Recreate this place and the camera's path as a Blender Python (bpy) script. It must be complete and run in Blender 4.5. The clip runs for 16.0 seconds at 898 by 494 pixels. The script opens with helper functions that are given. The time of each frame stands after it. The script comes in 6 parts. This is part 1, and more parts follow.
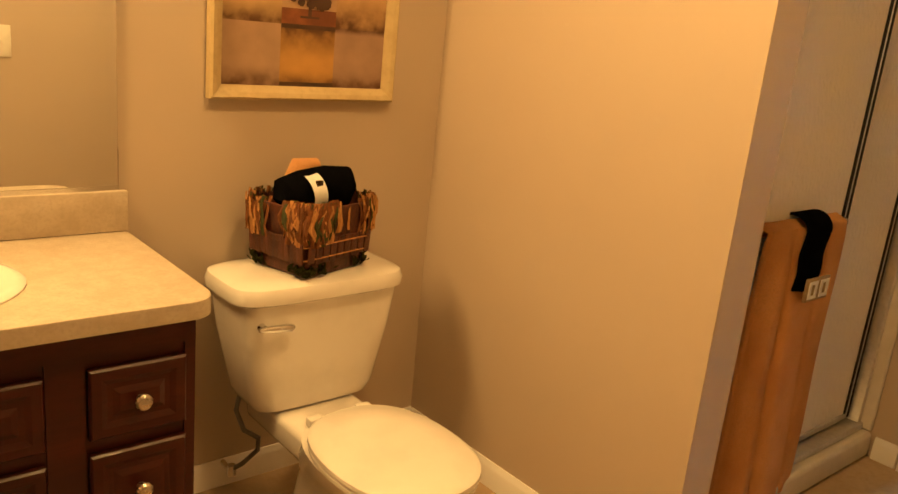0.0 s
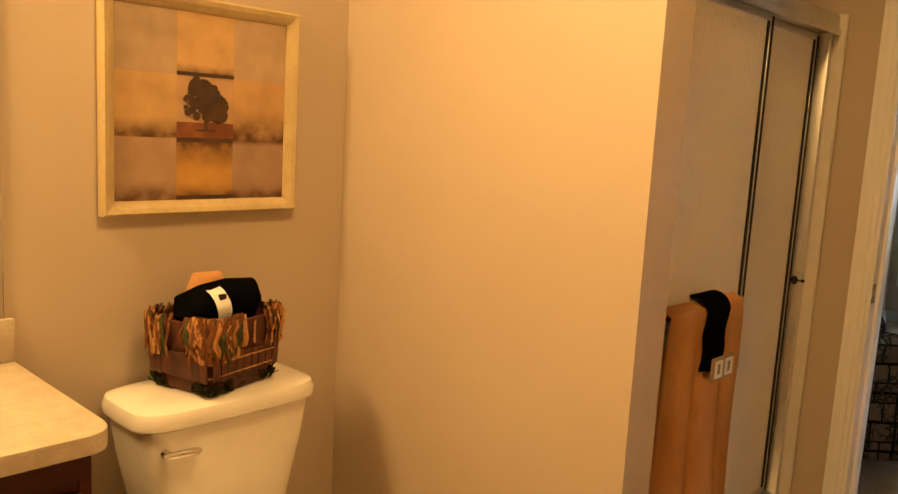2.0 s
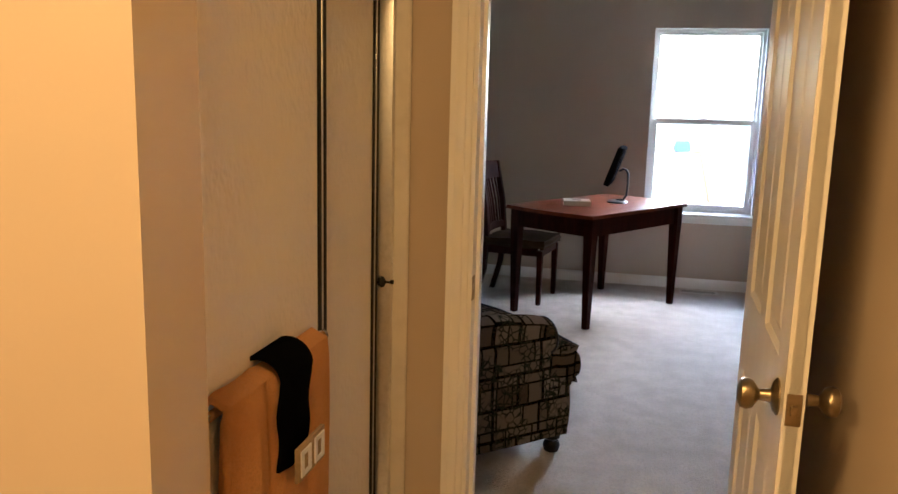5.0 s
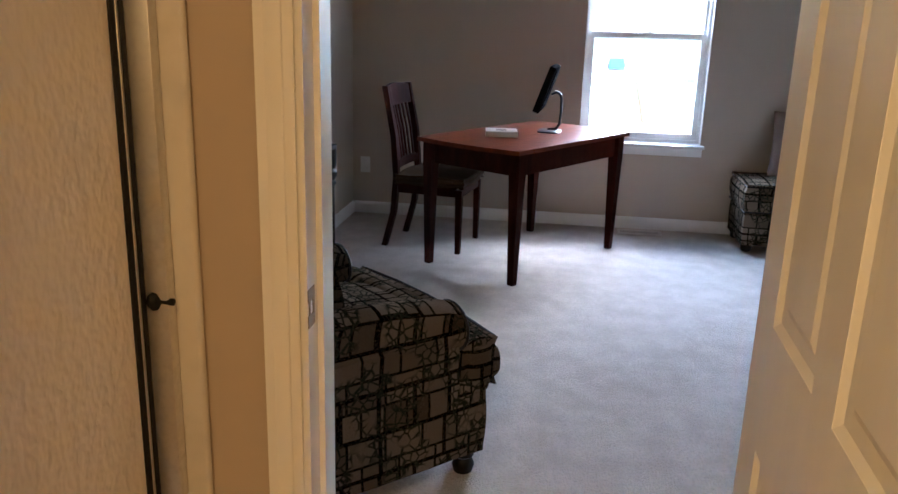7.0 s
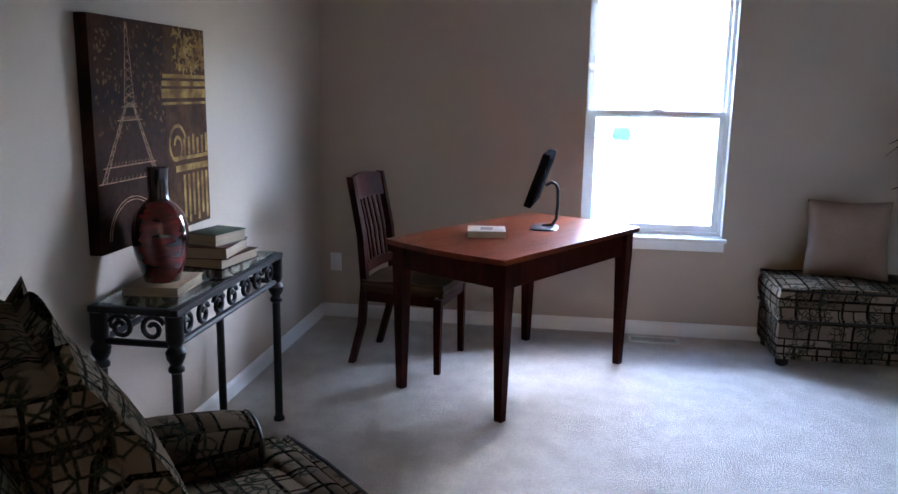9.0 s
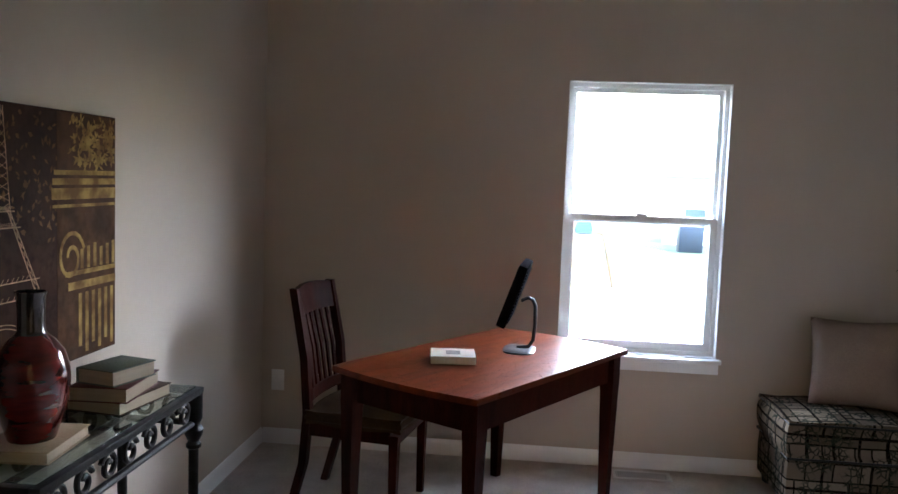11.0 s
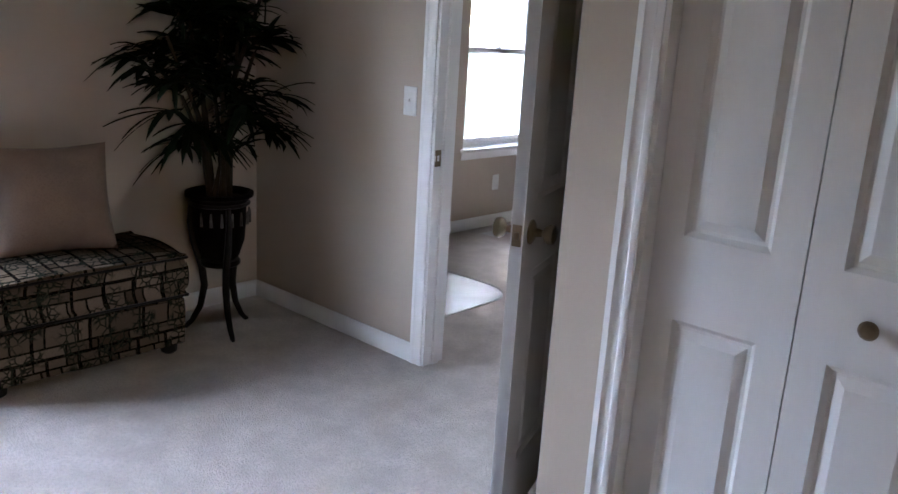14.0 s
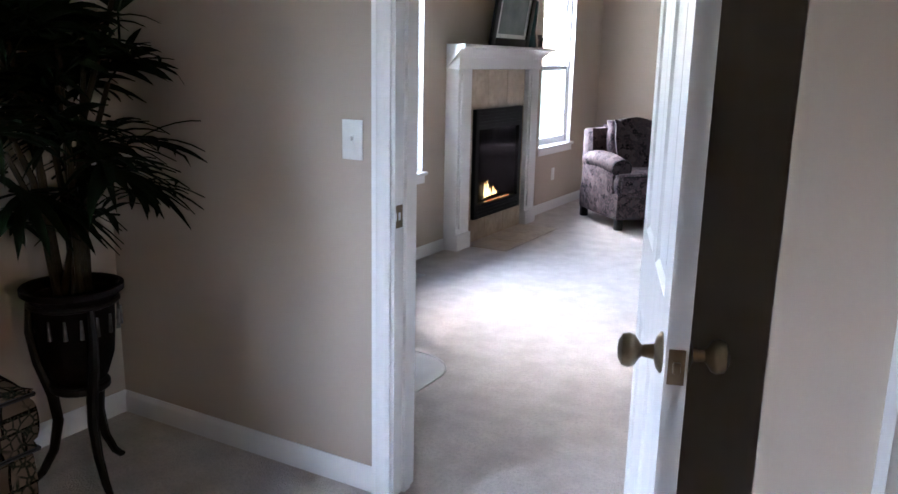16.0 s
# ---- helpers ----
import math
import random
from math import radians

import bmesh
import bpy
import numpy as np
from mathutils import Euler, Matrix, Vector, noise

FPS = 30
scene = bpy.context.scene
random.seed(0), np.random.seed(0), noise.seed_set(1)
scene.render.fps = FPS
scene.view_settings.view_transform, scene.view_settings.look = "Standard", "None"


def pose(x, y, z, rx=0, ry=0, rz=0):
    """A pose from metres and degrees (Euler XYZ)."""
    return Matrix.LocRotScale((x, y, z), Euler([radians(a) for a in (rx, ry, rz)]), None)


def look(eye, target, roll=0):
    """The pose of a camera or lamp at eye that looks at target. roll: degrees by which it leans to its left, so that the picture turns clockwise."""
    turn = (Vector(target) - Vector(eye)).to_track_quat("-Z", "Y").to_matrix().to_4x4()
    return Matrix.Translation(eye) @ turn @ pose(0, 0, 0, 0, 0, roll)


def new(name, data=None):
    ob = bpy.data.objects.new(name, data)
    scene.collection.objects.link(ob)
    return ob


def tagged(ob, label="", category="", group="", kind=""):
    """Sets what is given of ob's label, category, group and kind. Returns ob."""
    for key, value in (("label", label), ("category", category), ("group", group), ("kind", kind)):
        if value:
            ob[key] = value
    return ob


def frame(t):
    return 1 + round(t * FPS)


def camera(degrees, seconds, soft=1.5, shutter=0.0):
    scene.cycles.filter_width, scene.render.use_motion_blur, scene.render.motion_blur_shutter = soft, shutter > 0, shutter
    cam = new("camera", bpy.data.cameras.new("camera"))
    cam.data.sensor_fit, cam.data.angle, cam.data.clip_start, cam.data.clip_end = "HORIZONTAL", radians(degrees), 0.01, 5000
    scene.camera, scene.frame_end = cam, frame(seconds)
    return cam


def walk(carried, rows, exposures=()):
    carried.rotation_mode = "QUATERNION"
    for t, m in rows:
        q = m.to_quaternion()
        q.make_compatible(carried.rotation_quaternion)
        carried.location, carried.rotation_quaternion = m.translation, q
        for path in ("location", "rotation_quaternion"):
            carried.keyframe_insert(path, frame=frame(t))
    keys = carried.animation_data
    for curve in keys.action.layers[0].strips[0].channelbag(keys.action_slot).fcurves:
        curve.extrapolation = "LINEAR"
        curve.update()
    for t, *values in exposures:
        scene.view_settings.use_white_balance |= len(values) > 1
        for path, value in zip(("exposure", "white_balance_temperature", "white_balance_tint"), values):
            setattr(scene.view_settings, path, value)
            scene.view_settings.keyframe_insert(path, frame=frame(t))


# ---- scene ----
cam = camera(58.2, 16.0)
PATH = [
    (0, (0.241, 0.037, 1.382), (1.503, 1.496, 0.853), 5.7),
    (0.5, (0.232, 0.047, 1.39), (1.473, 1.543, 0.918), 5.7),
    (1, (0.233, 0.057, 1.406), (1.515, 1.534, 0.985), 4.2),
    (1.5, (0.242, 0.042, 1.387), (1.59, 1.484, 1.068), 3.3),
    (2, (0.259, 0.044, 1.408), (1.698, 1.402, 1.116), 3.2),
    (2.5, (0.339, 0.025, 1.431), (1.871, 1.287, 1.179), 3.4),
    (3, (0.434, 0.066, 1.474), (2.067, 1.198, 1.253), 3.0),
    (3.5, (0.579, 0.201, 1.493), (2.4, 1.003, 1.291), 1.9),
    (4, (0.671, 0.305, 1.475), (2.572, 0.87, 1.217), 1.4),
    (4.5, (0.835, 0.373, 1.449), (2.748, 0.858, 1.127), 0.7),
    (5, (1.098, 0.443, 1.433), (3.019, 0.873, 1.079), 1.5),
    (7.5, (2.224, 0.456, 1.393), (4.121, 0.651, 0.789), 1.5),
    (8, (2.435, 0.45, 1.392), (4.324, 0.59, 0.751), 1.2),
    (8.5, (2.652, 0.403, 1.422), (4.58, 0.657, 0.955), 0.7),
    (11, (3.439, 0.514, 1.51), (5.422, 0.708, 1.34), 2.1),
    (11.5, (3.528, 0.43, 1.484), (5.521, 0.347, 1.338), 2.8),
    (12, (3.672, 0.363, 1.464), (5.632, 0.03, 1.252), 2.5),
    (12.5, (3.856, 0.441, 1.432), (5.705, -0.284, 1.195), 1.4),
    (13, (3.997, 0.387, 1.424), (5.689, -0.623, 1.08), 2.3),
    (13.5, (4.103, 0.264, 1.415), (5.63, -0.956, 0.995), 3.4),
    (14, (4.242, 0.161, 1.397), (5.534, -1.279, 0.891), 3.4),
    (14.5, (4.516, 0.066, 1.389), (5.652, -1.5, 0.881), 1.7),
    (15, (4.713, 0.011, 1.379), (5.799, -1.588, 0.863), 1.5),
    (15.5, (4.958, -0.138, 1.365), (5.973, -1.79, 0.877), -0.2),
    (16, (5.204, -0.265, 1.364), (6.158, -1.964, 0.912), 1.2),
]

EXPOSURES = [
    (0, 5.03, 6550, 11), (3, 5.12, 6300, 10), (5, 5.12, 5750, 12), (7.5, 5.18, 5200, 13), (8.5, 5.25, 5000, 14), (11, 5.0, 5750, 13), (11.5, 4.5, 5650, 13),
    (12.5, 4.2, 5450, 10), (13.5, 4.8, 5750, 16), (14.5, 5.35, 6050, 19), (15, 5.45, 6100, 19), (15.5, 5.45, 5950, 19), (16, 5.35, 5850, 18),
]
walk(cam, [(t, look(eye, target, roll)) for t, eye, target, roll in PATH], EXPOSURES)


# ---- world, sun, lamps ----
world = bpy.data.worlds.new("world")
scene.world = world
world.use_nodes = True
wn = world.node_tree.nodes
sky = wn.new("ShaderNodeTexSky")
sky.sky_type = "NISHITA"
sky.sun_disc = False
sky.sun_elevation = radians(38)
sky.sun_rotation = radians(120)
sky.air_density, sky.dust_density, sky.ozone_density = 1.0, 1.5, 1.0
wn["Background"].inputs["Strength"].default_value = 0.125
world.node_tree.links.new(sky.outputs[0], wn["Background"].inputs["Color"])

sun = new("sun", bpy.data.lights.new("sun", "SUN"))
sun.data.energy, sun.data.angle, sun.data.color = 0.8, radians(20), (1, 0.97, 0.92)
sun.matrix_world = look((0, 0, 0), (0.55, 0.35, -0.62))

vanity_lamp = new("vanity_lamp", bpy.data.lights.new("vanity_lamp", "AREA"))
vanity_lamp.data.shape, vanity_lamp.data.size, vanity_lamp.data.size_y = "RECTANGLE", 0.7, 0.2
vanity_lamp.data.energy, vanity_lamp.data.color = 1.4, (1.0, 0.585, 0.195)
vanity_lamp.matrix_world = look((0.1, 1.80, 2.35), (1.1, 0.75, 0.9))

ceiling_lamp = new("ceiling_lamp", bpy.data.lights.new("ceiling_lamp", "AREA"))
ceiling_lamp.data.shape, ceiling_lamp.data.size = "DISK", 0.3
ceiling_lamp.data.energy, ceiling_lamp.data.color = 0.84, (1.0, 0.585, 0.195)
ceiling_lamp.matrix_world = look((1.20, 0.75, 2.66), (1.35, 0.75, 0))

# the bright overcast sky that the windows face, above what can be seen through them
sky_light = new("sky_light", bpy.data.lights.new("sky_light", "AREA"))
sky_light.data.shape, sky_light.data.size, sky_light.data.size_y = "RECTANGLE", 26.0, 3.2
sky_light.data.energy, sky_light.data.color = 480, (0.76, 0.87, 1.0)
sky_light.matrix_world = look((12.6, -3.0, 4.6), (7.0, -3.0, 0.8))


# ---- materials ----
def nodes_of(name):
    m = bpy.data.materials.new(name)
    m.use_nodes = True
    nt = m.node_tree
    return m, nt, nt.nodes["Principled BSDF"]


def mixed(nt, fac, a, b):
    n = nt.nodes.new("ShaderNodeMix")
    n.data_type = "RGBA"
    for key, v in ((0, fac), (6, a), (7, b)):
        if hasattr(v, "links"):
            nt.links.new(v, n.inputs[key])
        elif key == 0:
            n.inputs[key].default_value = v
        else:
            n.inputs[key].default_value = (*v, 1)
    return n.outputs[2]


def coords(nt, scale=(1, 1, 1), turn=0):
    tc = nt.nodes.new("ShaderNodeTexCoord")
    mp = nt.nodes.new("ShaderNodeMapping")
    mp.inputs["Scale"].default_value = scale
    mp.inputs["Rotation"].default_value = (0, 0, radians(turn))
    nt.links.new(tc.outputs["Object"], mp.inputs["Vector"])
    return mp.outputs[0]


def noisy(nt, vec, scale, detail=3, lo=0.35, hi=0.65):
    n = nt.nodes.new("ShaderNodeTexNoise")
    n.inputs["Scale"].default_value, n.inputs["Detail"].default_value = scale, detail
    nt.links.new(vec, n.inputs["Vector"])
    r = nt.nodes.new("ShaderNodeMapRange")
    r.inputs[1].default_value, r.inputs[2].default_value = lo, hi
    nt.links.new(n.outputs[0], r.inputs[0])
    return r.outputs[0]


def bumped(nt, bsdf, height, strength, distance):
    b = nt.nodes.new("ShaderNodeBump")
    b.inputs["Strength"].default_value, b.inputs["Distance"].default_value = strength, distance
    nt.links.new(height, b.inputs["Height"])
    nt.links.new(b.outputs[0], bsdf.inputs["Normal"])


def surface(name, a, b, rough=0.6, coarse=3.0, fine=60.0, bump=0.1, depth=0.001, metal=0.0, stretch=(1, 1, 1), sheen=0.0, coat=0.0, gloss=0.5, speck=1.0):
    """Two tones mixed by a coarse noise, a fine noise for relief and for uneven gloss."""
    m, nt, bs = nodes_of(name)
    v = coords(nt, stretch)
    f = noisy(nt, v, fine)
    c = mixed(nt, noisy(nt, v, coarse), a, b)
    if speck > 0:
        c = mixed(nt, noisy(nt, v, fine * 0.5, lo=0.45, hi=0.9), c, tuple(x * (1 - 0.1 * speck) for x in b))
    nt.links.new(c, bs.inputs["Base Color"])
    bs.inputs["Metallic"].default_value = metal
    r = nt.nodes.new("ShaderNodeMapRange")
    r.inputs[3].default_value, r.inputs[4].default_value = max(rough - 0.02 - 0.04 * speck * (rough > 0.3), 0.02), min(rough + 0.02 + 0.04 * speck * (rough > 0.3), 1)
    nt.links.new(f, r.inputs[0])
    nt.links.new(r.outputs[0], bs.inputs["Roughness"])
    bs.inputs["Sheen Weight"].default_value = sheen
    bs.inputs["Specular IOR Level"].default_value = gloss
    bs.inputs["Coat Weight"].default_value = coat
    bs.inputs["Coat Roughness"].default_value = 0.125
    if bump > 0:
        bumped(nt, bs, f, bump, depth)
    return m


WALL = surface("wall_paint", (0.50, 0.415, 0.325), (0.47, 0.385, 0.30), 0.6, 1.2, 260, 0.02, 0.0004, speck=0.0)
CEIL = surface("ceiling_paint", (0.72, 0.71, 0.69), (0.68, 0.67, 0.65), 0.8, 1.5, 120, 0.3, 0.002)
TRIM = surface("white_trim", (0.84, 0.83, 0.81), (0.81, 0.80, 0.78), 0.32, 2.0, 90, 0.0, 0.0005, speck=0.0)
DOORPAINT = surface("door_paint", (0.73, 0.71, 0.68), (0.69, 0.67, 0.64), 0.40, 2.0, 70, 0.03, 0.0004, stretch=(6, 6, 1), speck=0.0)
CARPET = surface("carpet", (0.72, 0.64, 0.57), (0.60, 0.525, 0.46), 0.95, 8.0, 150, 1.0, 0.008, sheen=0.2, speck=1.6, gloss=0.0)
VINYL = surface("bath_floor", (0.42, 0.31, 0.20), (0.36, 0.26, 0.165), 0.45, 4, 60, 0.1, 0.001)
LAMINATE = surface("laminate", (0.52, 0.45, 0.35), (0.45, 0.375, 0.28), 0.45, 25, 240, 0.06, 0.0004)
PORCELAIN = surface("porcelain", (0.80, 0.77, 0.72), (0.78, 0.75, 0.70), 0.12, 1.5, 20, 0.02, 0.0004, coat=0.5)
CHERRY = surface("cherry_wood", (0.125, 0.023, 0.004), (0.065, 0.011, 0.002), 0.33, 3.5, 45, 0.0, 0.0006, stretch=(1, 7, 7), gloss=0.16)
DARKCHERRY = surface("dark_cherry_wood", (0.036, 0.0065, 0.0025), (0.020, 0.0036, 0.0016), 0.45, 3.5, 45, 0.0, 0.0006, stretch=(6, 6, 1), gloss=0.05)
CABINET = surface("cabinet_wood", (0.060, 0.010, 0.004), (0.034, 0.006, 0.003), 0.34, 3, 40, 0.05, 0.0006, stretch=(1, 6, 6), gloss=0.3)
NICKEL = surface("brushed_nickel", (0.62, 0.57, 0.50), (0.55, 0.50, 0.43), 0.28, 8, 160, 0.0, 0.0003, metal=1.0)
BRONZE = surface("aged_bronze", (0.28, 0.22, 0.15), (0.20, 0.155, 0.10), 0.30, 8, 120, 0.0, 0.0003, metal=1.0)
CHROME = surface("chrome", (0.78, 0.78, 0.78), (0.72, 0.72, 0.72), 0.14, 4, 90, 0.0, 0.0003, metal=1.0)
ALUMINIUM = surface("shower_aluminium", (0.74, 0.73, 0.71), (0.66, 0.65, 0.63), 0.42, 6, 120, 0.0, 0.0003, metal=1.0)
BLACKSEAL = surface("black_seal", (0.012, 0.012, 0.012), (0.02, 0.02, 0.02), 0.5, 6, 80, gloss=0.1)
IRON = surface("black_iron", (0.008, 0.007, 0.006), (0.014, 0.011, 0.009), 0.45, 12, 140, 0.3, 0.001, gloss=0.2)
PLASTIC = surface("black_plastic", (0.005, 0.005, 0.006), (0.009, 0.009, 0.010), 0.6, 5, 140, 0.0, 0.0003, gloss=0.0)
BLUESTEEL = surface("steel_stand", (0.035, 0.045, 0.06), (0.03, 0.035, 0.045), 0.4, 5, 90, 0.04, 0.0003, metal=0.7)
PLATE = surface("plate_plastic", (0.80, 0.79, 0.75), (0.77, 0.76, 0.72), 0.3, 3, 60, 0.02, 0.0003)
BATHPLATE = surface("ivory_plate", (0.80, 0.77, 0.68), (0.77, 0.74, 0.66), 0.3, 3, 60, 0.02, 0.0003)
TOWEL = surface("peach_towel", (0.88, 0.45, 0.17), (0.76, 0.34, 0.11), 0.95, 6, 420, 1.0, 0.004, sheen=0.15, gloss=0.0)
BLACKTOWEL = surface("black_towel", (0.004, 0.004, 0.005), (0.007, 0.007, 0.008), 0.98, 8, 420, 1.0, 0.004, gloss=0.0)
SATIN = surface("taupe_satin", (0.24, 0.165, 0.115), (0.19, 0.128, 0.088), 0.6, 5, 300, 0.3, 0.001, gloss=0.15)
# leaf green taken almost to black: the dim corner's shade is in the colour
SHADED_LEAF = surface("shaded_palm_leaf", (0.004, 0.008, 0.003), (0.008, 0.013, 0.005), 0.75, 6, 60, 0.2, 0.001, gloss=0.03)
CANE = surface("cane_stalk", (0.035, 0.026, 0.014), (0.02, 0.015, 0.009), 0.6, 8, 80, 0.4, 0.002, gloss=0.1)
POT = surface("dark_pot", (0.004, 0.003, 0.0025), (0.008, 0.005, 0.0035), 0.6, 8, 80, 0.3, 0.002, gloss=0.04)
GOLD = surface("worn_gold", (0.42, 0.31, 0.14), (0.30, 0.21, 0.09), 0.45, 20, 120, 0.3, 0.001, metal=0.6)
SILVERBAR = surface("silver_rim", (0.16, 0.15, 0.13), (0.05, 0.045, 0.04), 0.45, 20, 120, 0.2, 0.001, metal=0.8)
VASE = surface("red_glaze", (0.13, 0.010, 0.007), (0.065, 0.006, 0.005), 0.12, 7, 40, 0.05, 0.001, stretch=(1, 1, 5), coat=0.8)
VASENECK = surface("dark_glaze", (0.012, 0.010, 0.010), (0.03, 0.016, 0.014), 0.16, 7, 40, 0.05, 0.001, coat=0.6)
PAPER = surface("page_edges", (0.38, 0.30, 0.20), (0.30, 0.23, 0.15), 0.85, 4, 500, 0.5, 0.0006, stretch=(1, 1, 12))
COVER_A = surface("green_cover", (0.10, 0.11, 0.075), (0.07, 0.08, 0.055), 0.5, 10, 200, gloss=0.15)
COVER_B = surface("maroon_cover", (0.10, 0.025, 0.018), (0.07, 0.017, 0.012), 0.45, 10, 200, gloss=0.15)
COVER_C = surface("brown_cover", (0.05, 0.028, 0.014), (0.035, 0.02, 0.010), 0.5, 10, 200, gloss=0.04)
COVER_D = surface("tan_cover", (0.32, 0.24, 0.14), (0.27, 0.19, 0.11), 0.5, 10, 200, gloss=0.15)
WHITECOVER = surface("white_cover", (0.76, 0.75, 0.73), (0.70, 0.69, 0.67), 0.35, 10, 200, 0.02)
GREYPRINT = surface("grey_print", (0.30, 0.31, 0.33), (0.16, 0.17, 0.18), 0.4, 40, 200, 0.02)
STONE = surface("tan_marble_tile", (0.52, 0.41, 0.29), (0.38, 0.28, 0.185), 0.3, 5, 40, 0.08, 0.001)
FIREBLACK = surface("firebox_black", (0.010, 0.010, 0.010), (0.016, 0.016, 0.016), 0.45, 6, 60, gloss=0.1)
FRAMEGOLD = surface("pale_gold_frame", (0.50, 0.40, 0.22), (0.44, 0.34, 0.18), 0.4, 10, 120, 0.1, 0.0008)
MOSS = surface("dark_moss", (0.02, 0.026, 0.008), (0.05, 0.05, 0.016), 0.95, 40, 160, 1.0, 0.006, gloss=0.0)
VENTMETAL = surface("vent_enamel", (0.78, 0.76, 0.72), (0.72, 0.70, 0.66), 0.5, 8, 120)
BARK = surface("bark_slats", (0.12, 0.032, 0.011), (0.05, 0.014, 0.006), 0.6, 14, 120, 0.5, 0.002, stretch=(4, 4, 1))
HUSK_A = surface("corn_husk", (0.56, 0.29, 0.10), (0.36, 0.16, 0.05), 0.7, 20, 120, 0.4, 0.002, stretch=(4, 4, 1), gloss=0.2)
HUSK_B = surface("dark_husk", (0.24, 0.085, 0.025), (0.12, 0.045, 0.016), 0.7, 20, 120, 0.4, 0.002, stretch=(4, 4, 1), gloss=0.2)
HUSK_C = surface("green_husk", (0.045, 0.055, 0.022), (0.08, 0.075, 0.03), 0.8, 20, 120, 0.4, 0.002, stretch=(4, 4, 1), gloss=0.1)
RUBBER = surface("grey_hose", (0.14, 0.13, 0.12), (0.10, 0.095, 0.09), 0.4, 40, 200, 0.4, 0.001)
CASTBRASS = surface("antique_brass", (0.34, 0.275, 0.18), (0.25, 0.20, 0.125), 0.30, 8, 120, 0.0, 0.0003, metal=1.0)
LOG = surface("charred_log", (0.05, 0.035, 0.025), (0.02, 0.015, 0.012), 0.9, 12, 60, 0.8, 0.006)
ACRYLIC = surface("shower_surround", (0.66, 0.62, 0.56), (0.63, 0.59, 0.53), 0.25, 2, 40, 0.02, 0.0003)


def glass(name, tint, rough=0.0, alpha=0.12, most=0.85):
    """Thin clear pane: mostly see-through, with a mirror gloss on top."""
    m, nt, bs = nodes_of(name)
    out = nt.nodes["Material Output"]
    tr = nt.nodes.new("ShaderNodeBsdfTransparent")
    tr.inputs[0].default_value = (*tint, 1)
    gl = nt.nodes.new("ShaderNodeBsdfGlossy")
    gl.inputs["Roughness"].default_value = rough
    lw = nt.nodes.new("ShaderNodeLayerWeight")
    pw = nt.nodes.new("ShaderNodeMath")
    pw.operation = "POWER"
    nt.links.new(lw.outputs["Facing"], pw.inputs[0])
    pw.inputs[1].default_value = 4.0
    fr = nt.nodes.new("ShaderNodeMapRange")
    fr.inputs[3].default_value, fr.inputs[4].default_value = alpha * 0.3, most
    nt.links.new(pw.outputs[0], fr.inputs[0])
    mx = nt.nodes.new("ShaderNodeMixShader")
    nt.links.new(fr.outputs[0], mx.inputs[0])
    nt.links.new(tr.outputs[0], mx.inputs[1])
    nt.links.new(gl.outputs[0], mx.inputs[2])
    nt.links.new(mx.outputs[0], out.inputs[0])
    return m


PANE = glass("window_glass", (0.97, 0.985, 0.98), 0.0, 0.11)
TABLEGLASS = glass("table_glass", (0.72, 0.80, 0.78), 0.02, 0.13)
FIREGLASS = glass("fireplace_glass", (0.6, 0.6, 0.6), 0.02, 0.05, 0.35)
MATPLASTIC = glass("clear_mat", (0.93, 0.94, 0.94), 0.35, 0.06, 0.14)


def mirror_material():
    m, nt, bs = nodes_of("mirror_silver")
    bs.inputs["Base Color"].default_value = (0.86, 0.87, 0.85, 1)
    bs.inputs["Metallic"].default_value, bs.inputs["Roughness"].default_value = 1.0, 0.01
    return m


MIRROR = mirror_material()


def obscure_glass():
    """Pebbled shower glass, milky and half see-through."""
    m, nt, bs = nodes_of("obscure_glass")
    v = coords(nt, (1, 1, 0.75))
    n = noisy(nt, v, 55, 1, 0.3, 0.7)
    bs.inputs["Base Color"].default_value = (0.88, 0.83, 0.77, 1)
    bs.inputs["Roughness"].default_value = 0.30
    bs.inputs["Transmission Weight"].default_value = 0.12
    bs.inputs["IOR"].default_value = 1.25
    bumped(nt, bs, n, 0.5, 0.004)
    return m


OBSCURE = obscure_glass()


